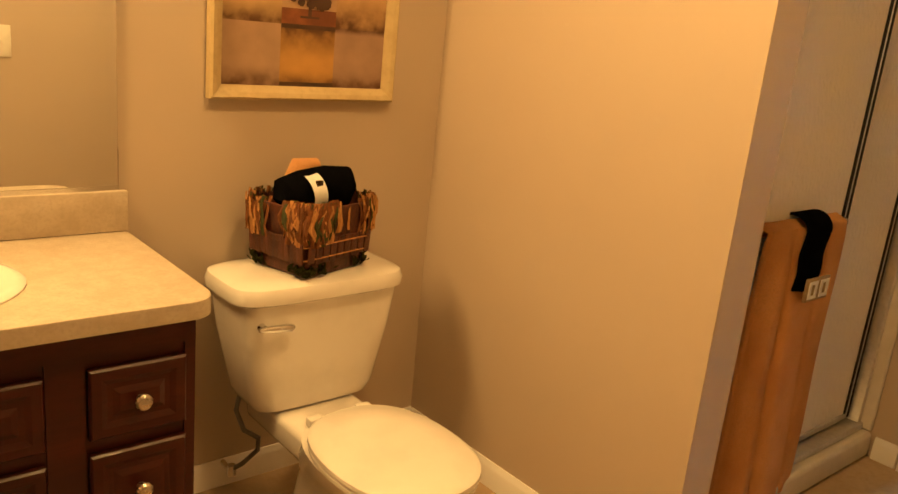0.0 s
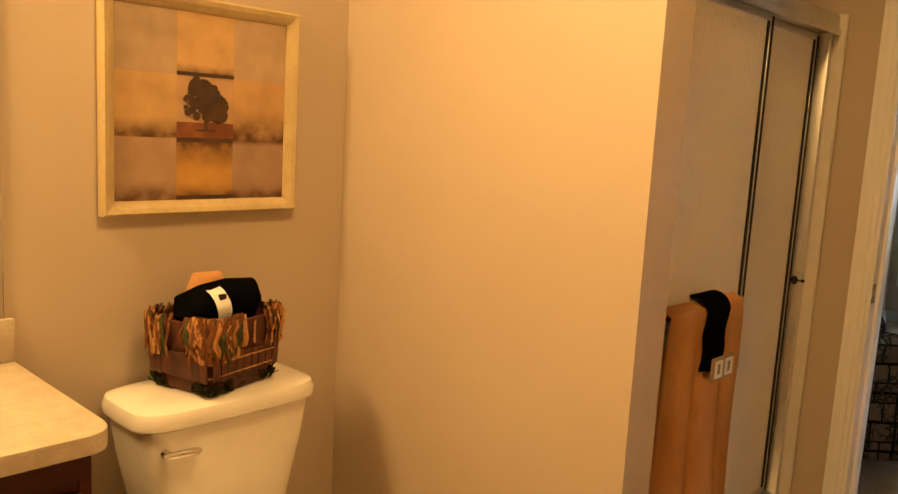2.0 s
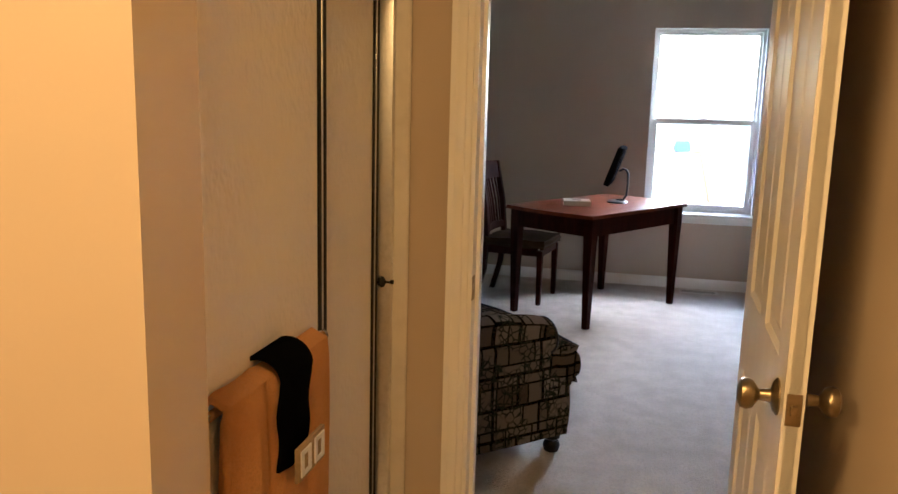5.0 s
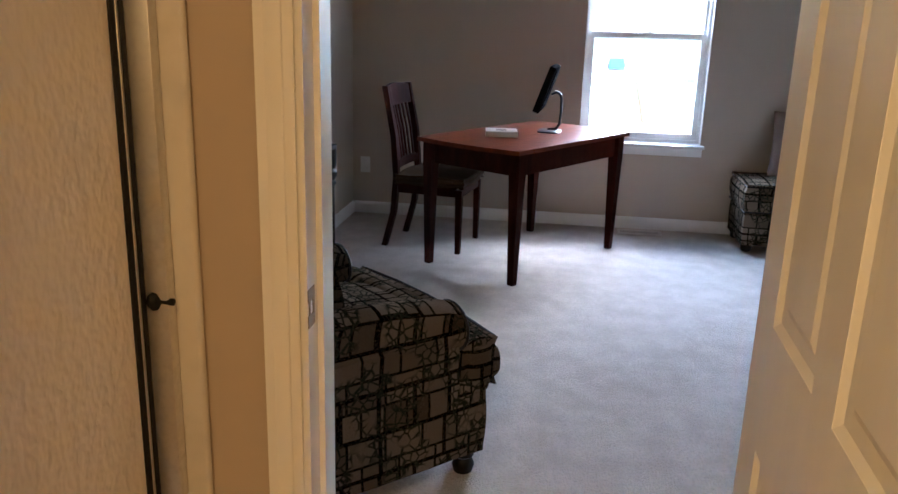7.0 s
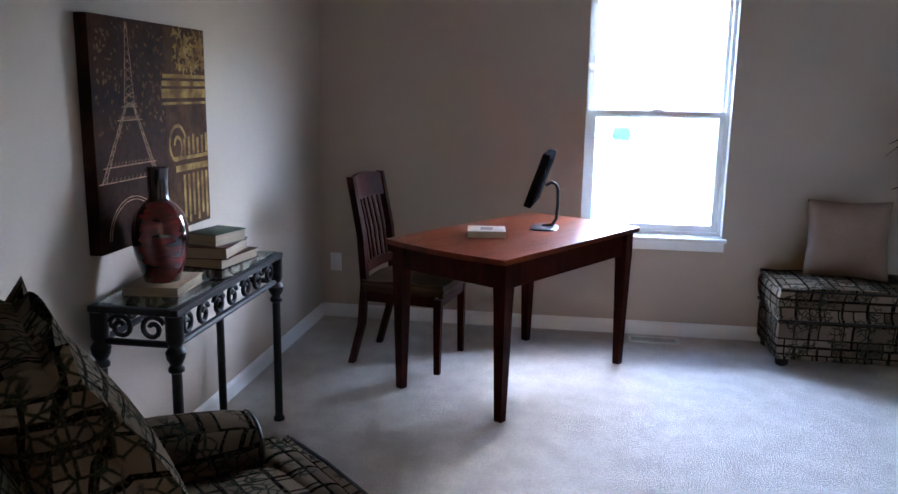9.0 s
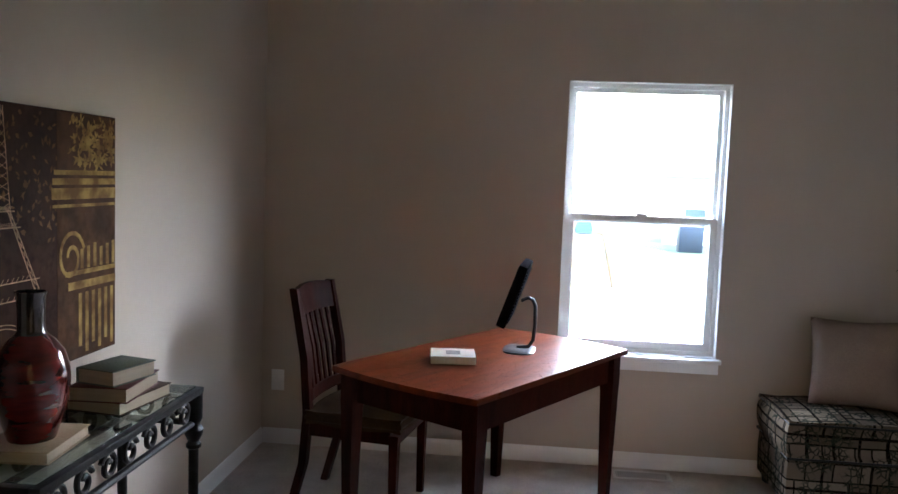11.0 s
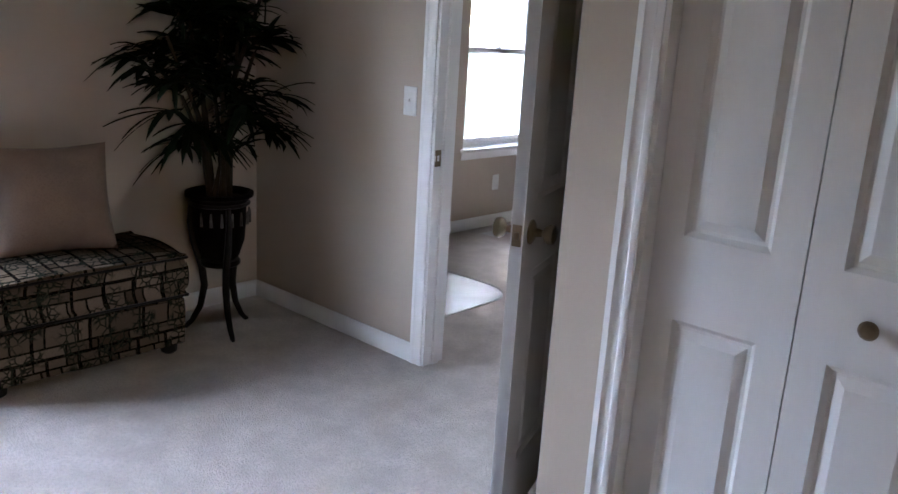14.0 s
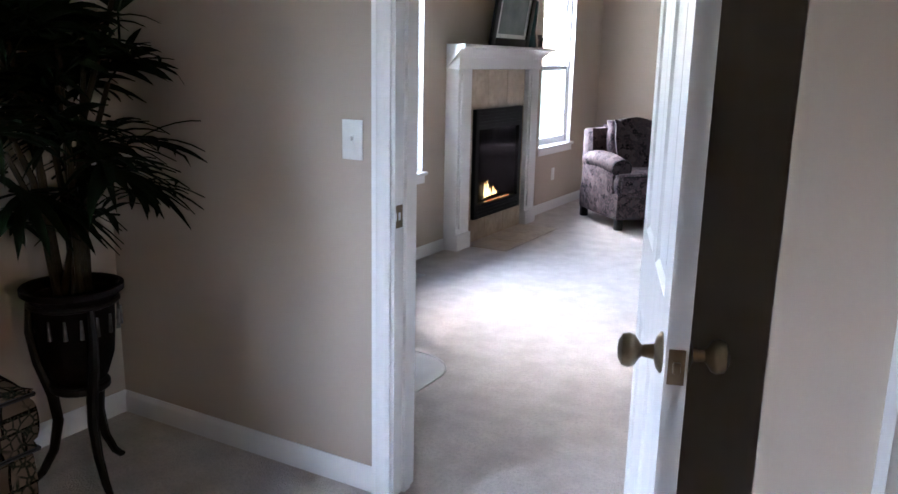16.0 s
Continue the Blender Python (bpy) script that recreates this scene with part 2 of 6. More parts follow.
def weave(name, ground, panel, dark, size):
    """Upholstery of uneven blocks: rectangles of two tones, dark joints and small marks inside."""
    m, nt, bs = nodes_of(name)
    v = coords(nt)
    wob = nt.nodes.new("ShaderNodeTexNoise")
    wob.inputs["Scale"].default_value = 9
    nt.links.new(v, wob.inputs["Vector"])
    add = nt.nodes.new("ShaderNodeVectorMath")
    add.operation = "MULTIPLY_ADD"
    nt.links.new(wob.outputs["Color"], add.inputs[0])
    add.inputs[1].default_value = (0.007, 0.007, 0.007)
    nt.links.new(v, add.inputs[2])
    sep = nt.nodes.new("ShaderNodeSeparateXYZ")
    nt.links.new(add.outputs[0], sep.inputs[0])
    def math_node(kind, a, b=None):
        n = nt.nodes.new("ShaderNodeMath")
        n.operation = kind
        for k, x in enumerate((a, b)):
            if x is None:
                continue
            if hasattr(x, "links"):
                nt.links.new(x, n.inputs[k])
            else:
                n.inputs[k].default_value = x
        return n.outputs[0]

    tn = nt.nodes.new("ShaderNodeTexCoord")
    sn = nt.nodes.new("ShaderNodeSeparateXYZ")
    nt.links.new(tn.outputs["Normal"], sn.inputs[0])
    flat = math_node("GREATER_THAN", math_node("ABSOLUTE", sn.outputs[2]), 0.72)
    upright = math_node("SUBTRACT", 1.0, flat)
    u = math_node("ADD", sep.outputs[0], math_node("MULTIPLY", sep.outputs[1], upright))
    w = math_node("ADD", math_node("MULTIPLY", sep.outputs[2], upright), math_node("MULTIPLY", sep.outputs[1], flat))
    com = nt.nodes.new("ShaderNodeCombineXYZ")
    nt.links.new(u, com.inputs[0])
    nt.links.new(w, com.inputs[1])
    big = nt.nodes.new("ShaderNodeTexBrick")
    big.offset, big.squash, big.squash_frequency = 0.42, 0.55, 2
    big.inputs["Scale"].default_value = 1.0
    big.inputs["Brick Width"].default_value, big.inputs["Row Height"].default_value = size * 1.75, size * 1.05
    big.inputs["Mortar Size"].default_value, big.inputs["Mortar Smooth"].default_value = 0.008, 0.3
    big.inputs["Color1"].default_value, big.inputs["Color2"].default_value = (1, 1, 1, 1), (0.58, 0.55, 0.52, 1)
    big.inputs["Mortar"].default_value = (0.03, 0.03, 0.03, 1)
    nt.links.new(com.outputs[0], big.inputs["Vector"])
    br = nt.nodes.new("ShaderNodeTexBrick")
    br.offset, br.squash, br.squash_frequency = 0.37, 0.6, 3
    br.inputs["Scale"].default_value = 1.0
    br.inputs["Brick Width"].default_value, br.inputs["Row Height"].default_value = size, size * 0.7
    br.inputs["Mortar Size"].default_value, br.inputs["Mortar Smooth"].default_value = 0.0045, 0.15
    br.inputs["Color1"].default_value, br.inputs["Color2"].default_value = (*ground, 1), (*panel, 1)
    br.inputs["Mortar"].default_value = (*dark, 1)
    nt.links.new(com.outputs[0], br.inputs["Vector"])
    vo = nt.nodes.new("ShaderNodeTexVoronoi")
    vo.feature = "DISTANCE_TO_EDGE"
    vo.inputs["Scale"].default_value = 34
    nt.links.new(add.outputs[0], vo.inputs["Vector"])
    lt = nt.nodes.new("ShaderNodeMapRange")
    lt.inputs[1].default_value, lt.inputs[2].default_value = 0.05, 0.13
    lt.inputs[3].default_value, lt.inputs[4].default_value = 1.0, 0.0
    nt.links.new(vo.outputs[0], lt.inputs[0])
    patch = noisy(nt, v, 9, 1, 0.44, 0.52)
    mul = nt.nodes.new("ShaderNodeMath")
    mul.operation = "MULTIPLY"
    nt.links.new(lt.outputs[0], mul.inputs[0])
    nt.links.new(patch, mul.inputs[1])
    tone = nt.nodes.new("ShaderNodeMix")
    tone.data_type, tone.blend_type = "RGBA", "MULTIPLY"
    tone.inputs[0].default_value = 1.0
    nt.links.new(br.outputs[0], tone.inputs[6])
    nt.links.new(big.outputs[0], tone.inputs[7])
    c = mixed(nt, mul.outputs[0], tone.outputs[2], tuple(x * 3 for x in dark))
    c = mixed(nt, noisy(nt, v, 160, 2, 0.5, 0.95), c, tuple(x * 0.5 for x in ground))
    nt.links.new(c, bs.inputs["Base Color"])
    bs.inputs["Roughness"].default_value, bs.inputs["Specular IOR Level"].default_value = 0.9, 0.0
    bumped(nt, bs, noisy(nt, v, 380, 2), 0.6, 0.002)
    return m


FABRIC = weave("block_weave", (0.205, 0.155, 0.107), (0.078, 0.054, 0.035), (0.006, 0.007, 0.005), 0.125)


def florals(name):
    m, nt, bs = nodes_of(name)
    v = coords(nt)
    vo = nt.nodes.new("ShaderNodeTexVoronoi")
    vo.inputs["Scale"].default_value = 22
    nt.links.new(v, vo.inputs["Vector"])
    c = mixed(nt, noisy(nt, vo.outputs["Color"], 2, 1, 0.3, 0.7), (0.008, 0.007, 0.008), (0.11, 0.085, 0.085))
    c = mixed(nt, noisy(nt, v, 60, 2, 0.5, 0.6), c, (0.09, 0.06, 0.06))
    nt.links.new(c, bs.inputs["Base Color"])
    bs.inputs["Roughness"].default_value, bs.inputs["Specular IOR Level"].default_value = 0.85, 0.1
    return m


FLORAL = florals("leafy_weave")


def print_paint(name, light, dark, low, high):
    """Washed paint of a print: tan in the middle of a field, browned in a ragged band at its foot or head."""
    m, nt, bs = nodes_of(name)
    tc = nt.nodes.new("ShaderNodeTexCoord")
    sp = nt.nodes.new("ShaderNodeSeparateXYZ")
    nt.links.new(tc.outputs["Generated"], sp.inputs[0])
    v = coords(nt)
    wash = mixed(nt, noisy(nt, v, 14, 3, 0.3, 0.7), light, tuple(x * 0.78 for x in light))
    out = wash
    for edge, at in ((low, 0.0), (high, 1.0)):
        if edge <= 0:
            continue
        mr = nt.nodes.new("ShaderNodeMapRange")
        mr.interpolation_type = "SMOOTHSTEP"
        mr.inputs[1].default_value, mr.inputs[2].default_value = at, abs(at - edge)
        mr.inputs[3].default_value, mr.inputs[4].default_value = 1.0, 0.0
        nt.links.new(sp.outputs[2], mr.inputs[0])
        mu = nt.nodes.new("ShaderNodeMath")
        mu.operation = "MULTIPLY"
        nt.links.new(mr.outputs[0], mu.inputs[0])
        nt.links.new(noisy(nt, v, 22, 3, 0.15, 0.6), mu.inputs[1])
        out = mixed(nt, mu.outputs[0], out, dark)
    nt.links.new(out, bs.inputs["Base Color"])
    bs.inputs["Roughness"].default_value = 0.5
    return m


def glowing(name, color, strength):
    m, nt, bs = nodes_of(name)
    v = coords(nt, (1, 1, 0.4))
    c = mixed(nt, noisy(nt, v, 30, 2), color, (1.0, 0.75, 0.3))
    nt.links.new(c, bs.inputs["Emission Color"])
    bs.inputs["Emission Strength"].default_value = strength
    bs.inputs["Base Color"].default_value = (*color, 1)
    return m


FLAME = glowing("flame", (1.0, 0.22, 0.02), 0.30)
EMBER = glowing("ember", (0.9, 0.06, 0.01), 0.05)


# ---- building helpers ----
def box(bm, x0, x1, y0, y1, z0, z1, bevel=0.0, m=None, seg=2):
    x0, x1 = min(x0, x1), max(x0, x1)
    y0, y1 = min(y0, y1), max(y0, y1)
    z0, z1 = min(z0, z1), max(z0, z1)
    vs = [bm.verts.new((x, y, z)) for z in (z0, z1) for y in (y0, y1) for x in (x0, x1)]
    fs = [bm.faces.new([vs[i] for i in q]) for q in ((0, 2, 3, 1), (4, 5, 7, 6), (0, 1, 5, 4), (2, 6, 7, 3), (0, 4, 6, 2), (1, 3, 7, 5))]
    out = vs
    if bevel > 0:
        edges = list({e for f in fs for e in f.edges})
        r = bmesh.ops.bevel(bm, geom=edges, offset=bevel, segments=seg, profile=0.5, affect="EDGES")
        out = list({v for v in bm.verts if v.is_valid and (v in r["verts"])})
    if m is not None:
        bmesh.ops.transform(bm, matrix=m, verts=out)
    return out


def boxed(*dims, bevel=0.0, m=None, seg=2):
    bm = bmesh.new()
    box(bm, *dims, bevel=bevel, seg=seg)
    if m is not None:
        bmesh.ops.transform(bm, matrix=m, verts=bm.verts)
    return bm


def tube(bm, path, radii, seg=12, cap=True, flat=1.0):
    """A round bar swept along a path of points, with a radius at each."""
    pts = [Vector(p) for p in path]
    if not hasattr(radii, "__len__"):
        radii = [radii] * len(pts)
    rings, side = [], None
    for i, p in enumerate(pts):
        d = (pts[min(i + 1, len(pts) - 1)] - pts[max(i - 1, 0)]).normalized()
        ref = side if side is not None else (Vector((1, 0, 0)) if abs(d.x) < 0.9 else Vector((0, 1, 0)))
        side = (ref - d * ref.dot(d)).normalized()
        up = d.cross(side)
        rings.append([bm.verts.new(p + radii[i] * (math.cos(a) * side + flat * math.sin(a) * up)) for a in [2 * math.pi * k / seg for k in range(seg)]])
    for a, b in zip(rings, rings[1:]):
        for k in range(seg):
            bm.faces.new((a[k], a[(k + 1) % seg], b[(k + 1) % seg], b[k]))
    if cap:
        bm.faces.new(list(reversed(rings[0])))
        bm.faces.new(rings[-1])
    return bm


def tubed(path, radii, seg=12, cap=True, flat=1.0):
    return tube(bmesh.new(), path, radii, seg, cap, flat)


def lathe(profile, seg=24, sx=1.0, sy=1.0, centre=(0, 0, 0), axis="z"):
    """A turned shape from (radius, height) pairs."""
    bm = bmesh.new()
    rings = []
    for r, h in profile:
        ring = []
        for k in range(seg):
            a = 2 * math.pi * k / seg
            p = (r * sx * math.cos(a), r * sy * math.sin(a), h)
            p = {"z": p, "x": (p[2], p[0], p[1]), "y": (p[1], p[2], p[0])}[axis]
            ring.append(bm.verts.new([c + q for c, q in zip(centre, p)]))
        rings.append(ring)
    for a, b in zip(rings, rings[1:]):
        for k in range(seg):
            bm.faces.new((a[k], a[(k + 1) % seg], b[(k + 1) % seg], b[k]))
    bm.faces.new(list(reversed(rings[0])))
    bm.faces.new(rings[-1])
    return bm


def outline_solid(pts, z0, z1, bevel=0.0, seg=2):
    """An upright prism over a plan outline, given anticlockwise."""
    bm = bmesh.new()
    lo = [bm.verts.new((x, y, z0)) for x, y in pts]
    hi = [bm.verts.new((x, y, z1)) for x, y in pts]
    n = len(pts)
    bm.faces.new(list(reversed(lo)))
    top = bm.faces.new(hi)
    for k in range(n):
        bm.faces.new((lo[k], lo[(k + 1) % n], hi[(k + 1) % n], hi[k]))
    if bevel > 0:
        bmesh.ops.bevel(bm, geom=list(top.edges), offset=bevel, segments=seg, profile=0.5, affect="EDGES")
    return bm


def cushion(x0, x1, y0, y1, z0, z1, puff=0.03, r=0.05, cuts=7, seed=1):
    """A soft block: rounded edges, swollen faces, slight unevenness."""
    bm = bmesh.new()
    bmesh.ops.create_cube(bm, size=2)
    bmesh.ops.subdivide_edges(bm, edges=list(bm.edges), cuts=cuts, use_grid_fill=True)
    hx, hy, hz = (x1 - x0) / 2, (y1 - y0) / 2, (z1 - z0) / 2
    for v in bm.verts:
        p = Vector(v.co)
        q = Vector((p.x * hx, p.y * hy, p.z * hz))
        inner = Vector((max(-hx + r, min(hx - r, q.x)), max(-hy + r, min(hy - r, q.y)), max(-hz + r, min(hz - r, q.z))))
        d = q - inner
        if d.length > 1e-6:
            q = inner + d.normalized() * min(d.length, r)
        bulge = (1 - p.x ** 2 * (abs(p.x) < 0.999)) * (1 - p.y ** 2 * (abs(p.y) < 0.999)) * (1 - p.z ** 2 * (abs(p.z) < 0.999))
        for i in range(3):
            if abs(p[i]) > 0.999:
                q[i] += math.copysign(puff * bulge, p[i])
        q += 0.004 * noise.noise_vector(q * 9 + Vector((seed, seed, 0)))
        v.co = q + Vector(((x0 + x1) / 2, (y0 + y1) / 2, (z0 + z1) / 2))
    return bm


def superellipse(cx, cy, a, b, n, count, squash=0.0):
    out = []
    for k in range(count):
        t = 2 * math.pi * k / count
        c, s = math.cos(t), math.sin(t)
        out.append((cx + a * math.copysign(abs(c) ** (2 / n), c) * (1 - squash * (s < 0) * abs(s) ** 2), cy + b * math.copysign(abs(s) ** (2 / n), s)))
    return out


def loft(rings, cap=True):
    bm = bmesh.new()
    vs = [[bm.verts.new(p) for p in r] for r in rings]
    n = len(vs[0])
    for a, b in zip(vs, vs[1:]):
        for k in range(n):
            bm.faces.new((a[k], a[(k + 1) % n], b[(k + 1) % n], b[k]))
    if cap:
        bm.faces.new(list(reversed(vs[0])))
        bm.faces.new(vs[-1])
    return bm


def part(name, bm, material, parent=None, label="", smooth=True):
    me = bpy.data.meshes.new(name)
    bmesh.ops.recalc_face_normals(bm, faces=bm.faces)
    bm.to_mesh(me)
    bm.free()
    me.materials.append(material)
    if smooth:
        me.shade_smooth()
        me.set_sharp_from_angle(angle=radians(38))
    ob = new(name, me)
    if parent is not None:
        ob.parent = parent
    if label:
        ob["label"] = label
    return ob


def thing(name, m, label, category, group=""):
    ob = new(name)
    ob.empty_display_size = 0.1
    ob.matrix_world = m
    return tagged(ob, label, category, group)


def structure(name, bm, material, label, category):
    return tagged(part(name, bm, material), label, category, kind="structure")


def wall(name, axis, u0, u1, v0, v1, z0, z1, holes, label, material=None):
    """A wall with its length along axis from u0 to u1, from v0 to v1 thick, and openings (ua, ub, za, zb)."""
    bm = bmesh.new()
    us = sorted({u0, u1, *[h[0] for h in holes], *[h[1] for h in holes]})
    for a, b in zip(us, us[1:]):
        mid = (a + b) / 2
        spans, low = [], z0
        for h in sorted(holes, key=lambda q: q[2]):
            if h[0] < mid < h[1]:
                if h[2] > low:
                    spans.append((low, h[2]))
                low = h[3]
        if low < z1:
            spans.append((low, z1))
        for za, zb in spans:
            if axis == "x":
                box(bm, a, b, v0, v1, za, zb)
            else:
                box(bm, v0, v1, a, b, za, zb)
    return structure(name, bm, material or WALL, label, "wall")


# ---- the large structure ----
CEILING, WEST, EAST, NORTH, SOUTH, FAR = 2.73, 3.385, 7.735, 1.955, -2.215, -8.5
LIVING, LIVING_EAST = SOUTH - 0.115, 8.08
CLOSET, FIRE = -1.477, -5.99

structure("floor_bathroom", boxed(-0.6, 3.29, -1.3, 2.04, -0.12, 0), VINYL, "tan sheet vinyl bathroom floor", "floor")
structure("floor_carpet", boxed(3.29, EAST, LIVING, NORTH, -0.12, 0.0), CARPET, "beige cut-pile carpet of the office", "floor")
structure("floor_living", boxed(1.5, LIVING_EAST, FAR, LIVING, -0.12, 0.0), CARPET, "beige cut-pile carpet of the living room", "floor")
structure("ceiling", boxed(-0.75, LIVING_EAST + 0.15, FAR - 0.15, 2.2, CEILING, CEILING + 0.15), CEIL, "plain white painted ceiling", "ceiling")

wall("wall_bathroom_north", "x", -0.6, 3.24, 2.04, 2.2, 0, CEILING, [], "tan painted wall behind the vanity and toilet")
wall("wall_partition", "y", 0.96, 2.04, 1.87, 2.0, 0, CEILING, [], "tan painted partition between toilet and shower")
wall("wall_bathroom_west", "y", -1.3, 2.2, -0.75, -0.6, 0, CEILING, [], "tan painted end wall of the bathroom")
wall("wall_bathroom_south", "x", -0.6, 3.24, -0.1, 0.01, 0, CEILING, [(0.0, 0.865, 0, 2.05)], "tan painted wall behind the open bathroom door")
wall("wall_hall", "x", -0.6, 3.24, -1.45, -1.3, 0, CEILING, [], "tan painted wall of the passage")
wall("wall_west", "y", SOUTH, 2.2, 3.24, WEST, 0, CEILING, [(0.055, 0.872, 0, 2.05)], "tan painted wall with the bathroom doorway")
wall("wall_north", "x", WEST, EAST, NORTH, 2.2, 0, CEILING, [], "tan painted wall behind the console table")
WIN_Z0 = 0.60
WINDOWS = [(EAST, -0.495, 0.335, 2.04), (LIVING_EAST, -4.99, -4.20, 2.0), (LIVING_EAST, -7.76, -6.99, 2.0)]
wall("wall_east", "y", SOUTH, 2.2, EAST, EAST + 0.15, -0.5, CEILING, [(a, b, WIN_Z0, top) for _, a, b, top in WINDOWS[:1]], "tan painted outer wall with the office window")
wall("wall_living_east", "y", FAR, LIVING, LIVING_EAST, LIVING_EAST + 0.15, -0.5, CEILING, [(a, b, WIN_Z0, top) for _, a, b, top in WINDOWS[1:]], "tan painted outer wall with two windows")
wall("wall_south", "x", WEST, LIVING_EAST + 0.15, LIVING, SOUTH, -0.12, CEILING, [(5.682, 6.500, -0.12, 2.05)], "tan painted wall with the living room doorway")
wall("wall_closet_front", "x", WEST, 5.342, CLOSET - 0.115, CLOSET, 0, CEILING, [(3.71, 5.13, 0, 2.05)], "tan painted closet front wall")
wall("wall_closet_side", "y", SOUTH, CLOSET - 0.115, 5.227, 5.342, 0, CEILING, [], "tan painted closet side wall")
wall("wall_living_north", "x", 1.5, WEST, LIVING, SOUTH, 0, CEILING, [], "tan painted living room wall")
wall("wall_living_west", "y", FAR, SOUTH, 1.35, 1.5, 0, CEILING, [], "tan painted living room wall")
wall("wall_living_south", "x", 1.35, LIVING_EAST + 0.15, FAR - 0.15, FAR, 0, CEILING, [], "tan painted far wall of the living room")

CASE = [(0, 0.006), (0, 0.011), (0.006, 0.014), (0.016, 0.014), (0.020, 0.010), (0.038, 0.013), (0.044, 0.018), (0.060, 0.018), (0.060, 0.0)]


def casing(name, axis, ua, ub, zt, face, out, label):
    """Moulded trim round an opening, up one side, over the head and down the other, proud of a face towards out (+1 or -1)."""
    bm = bmesh.new()
    rings = []
    for u, z, du, dz in ((ua, 0, -1, 0), (ua, zt, -1, 1), (ub, zt, 1, 1), (ub, 0, 1, 0)):
        ring = []
        for w, d in CASE:
            p = (u + du * w, face + out * d, z + dz * w)
            ring.append(bm.verts.new(p if axis == "x" else (p[1], p[0], p[2])))
        rings.append(ring)
    for a, b in zip(rings, rings[1:]):
        for k in range(len(CASE) - 1):
            bm.faces.new((a[k], a[k + 1], b[k + 1], b[k]))
    bm.faces.new(rings[0])
    bm.faces.new(rings[-1])
    return structure(name, bm, TRIM, label, "trim")


def jamb(name, axis, ua, ub, zt, v0, v1, stop, label):
    """Boards lining an opening, with a door stop between stop[0] and stop[1]."""
    bm = bmesh.new()

    def put(a0, a1, b0, b1, z0, z1):
        if axis == "x":
            box(bm, a0, a1, b0, b1, z0, z1)
        else:
            box(bm, b0, b1, a0, a1, z0, z1)

    put(ua, ua + 0.018, v0 - 0.003, v1 + 0.003, 0, zt - 0.018)
    put(ub - 0.018, ub, v0 - 0.003, v1 + 0.003, 0, zt - 0.018)
    put(ua, ub, v0 - 0.003, v1 + 0.003, zt - 0.018, zt)
    if stop:
        put(ua + 0.018, ua + 0.029, stop[0], stop[1], 0, zt - 0.029)
        put(ub - 0.029, ub - 0.018, stop[0], stop[1], 0, zt - 0.029)
        put(ua + 0.018, ub - 0.018, stop[0], stop[1], zt - 0.029, zt - 0.018)
    return structure(name, bm, TRIM, label, "door frame")


jamb("door_frame_1", "y", 0.055, 0.872, 2.05, 3.24, WEST, (3.290, 3.325), "white painted frame of the bathroom doorway")
casing("trim_1", "y", 0.061, 0.866, 2.044, 3.24, -1, "white moulded casing on the bathroom side")
casing("trim_2", "y", 0.061, 0.866, 2.044, WEST, 1, "white moulded casing on the office side")
jamb("door_frame_2", "x", 5.682, 6.500, 2.05, LIVING, SOUTH, (LIVING + 0.035, LIVING + 0.07), "white painted frame of the living room doorway")
casing("trim_3", "x", 5.688, 6.494, 2.044, SOUTH, 1, "white moulded casing beside the light switch")
casing("trim_4", "x", 5.688, 6.494, 2.044, LIVING, -1, "white moulded casing on the living room side")
jamb("door_frame_3", "x", 3.71, 5.13, 2.05, CLOSET - 0.115, CLOSET, None, "white painted frame of the closet")
casing("trim_5", "x", 3.716, 5.124, 2.044, CLOSET, 1, "white moulded casing round the closet doors")
jamb("door_frame_4", "x", 0.0, 0.865, 2.05, -0.1, 0.01, None, "white painted frame of the bathroom entry")
casing("trim_6", "x", 0.006, 0.859, 2.044, 0.01, 1, "white moulded casing of the bathroom entry")

BASE = [(0, 0), (0.012, 0), (0.012, 0.062), (0.009, 0.072), (0.005, 0.080), (0.004, 0.085), (0, 0.085)]


def baseboard(x0, y0, x1, y1, nx, ny, label):
    """A skirting board along a wall foot, proud towards (nx, ny)."""
    bm = bmesh.new()
    rings = [[bm.verts.new((x + nx * d, y + ny * d, z)) for d, z in BASE] for x, y in ((x0, y0), (x1, y1))]
    n = len(BASE)
    for k in range(n):
        bm.faces.new((rings[0][k], rings[0][(k + 1) % n], rings[1][(k + 1) % n], rings[1][k]))
    bm.faces.new(rings[0])
    bm.faces.new(rings[1])
    return structure("baseboard", bm, TRIM, label, "baseboard")


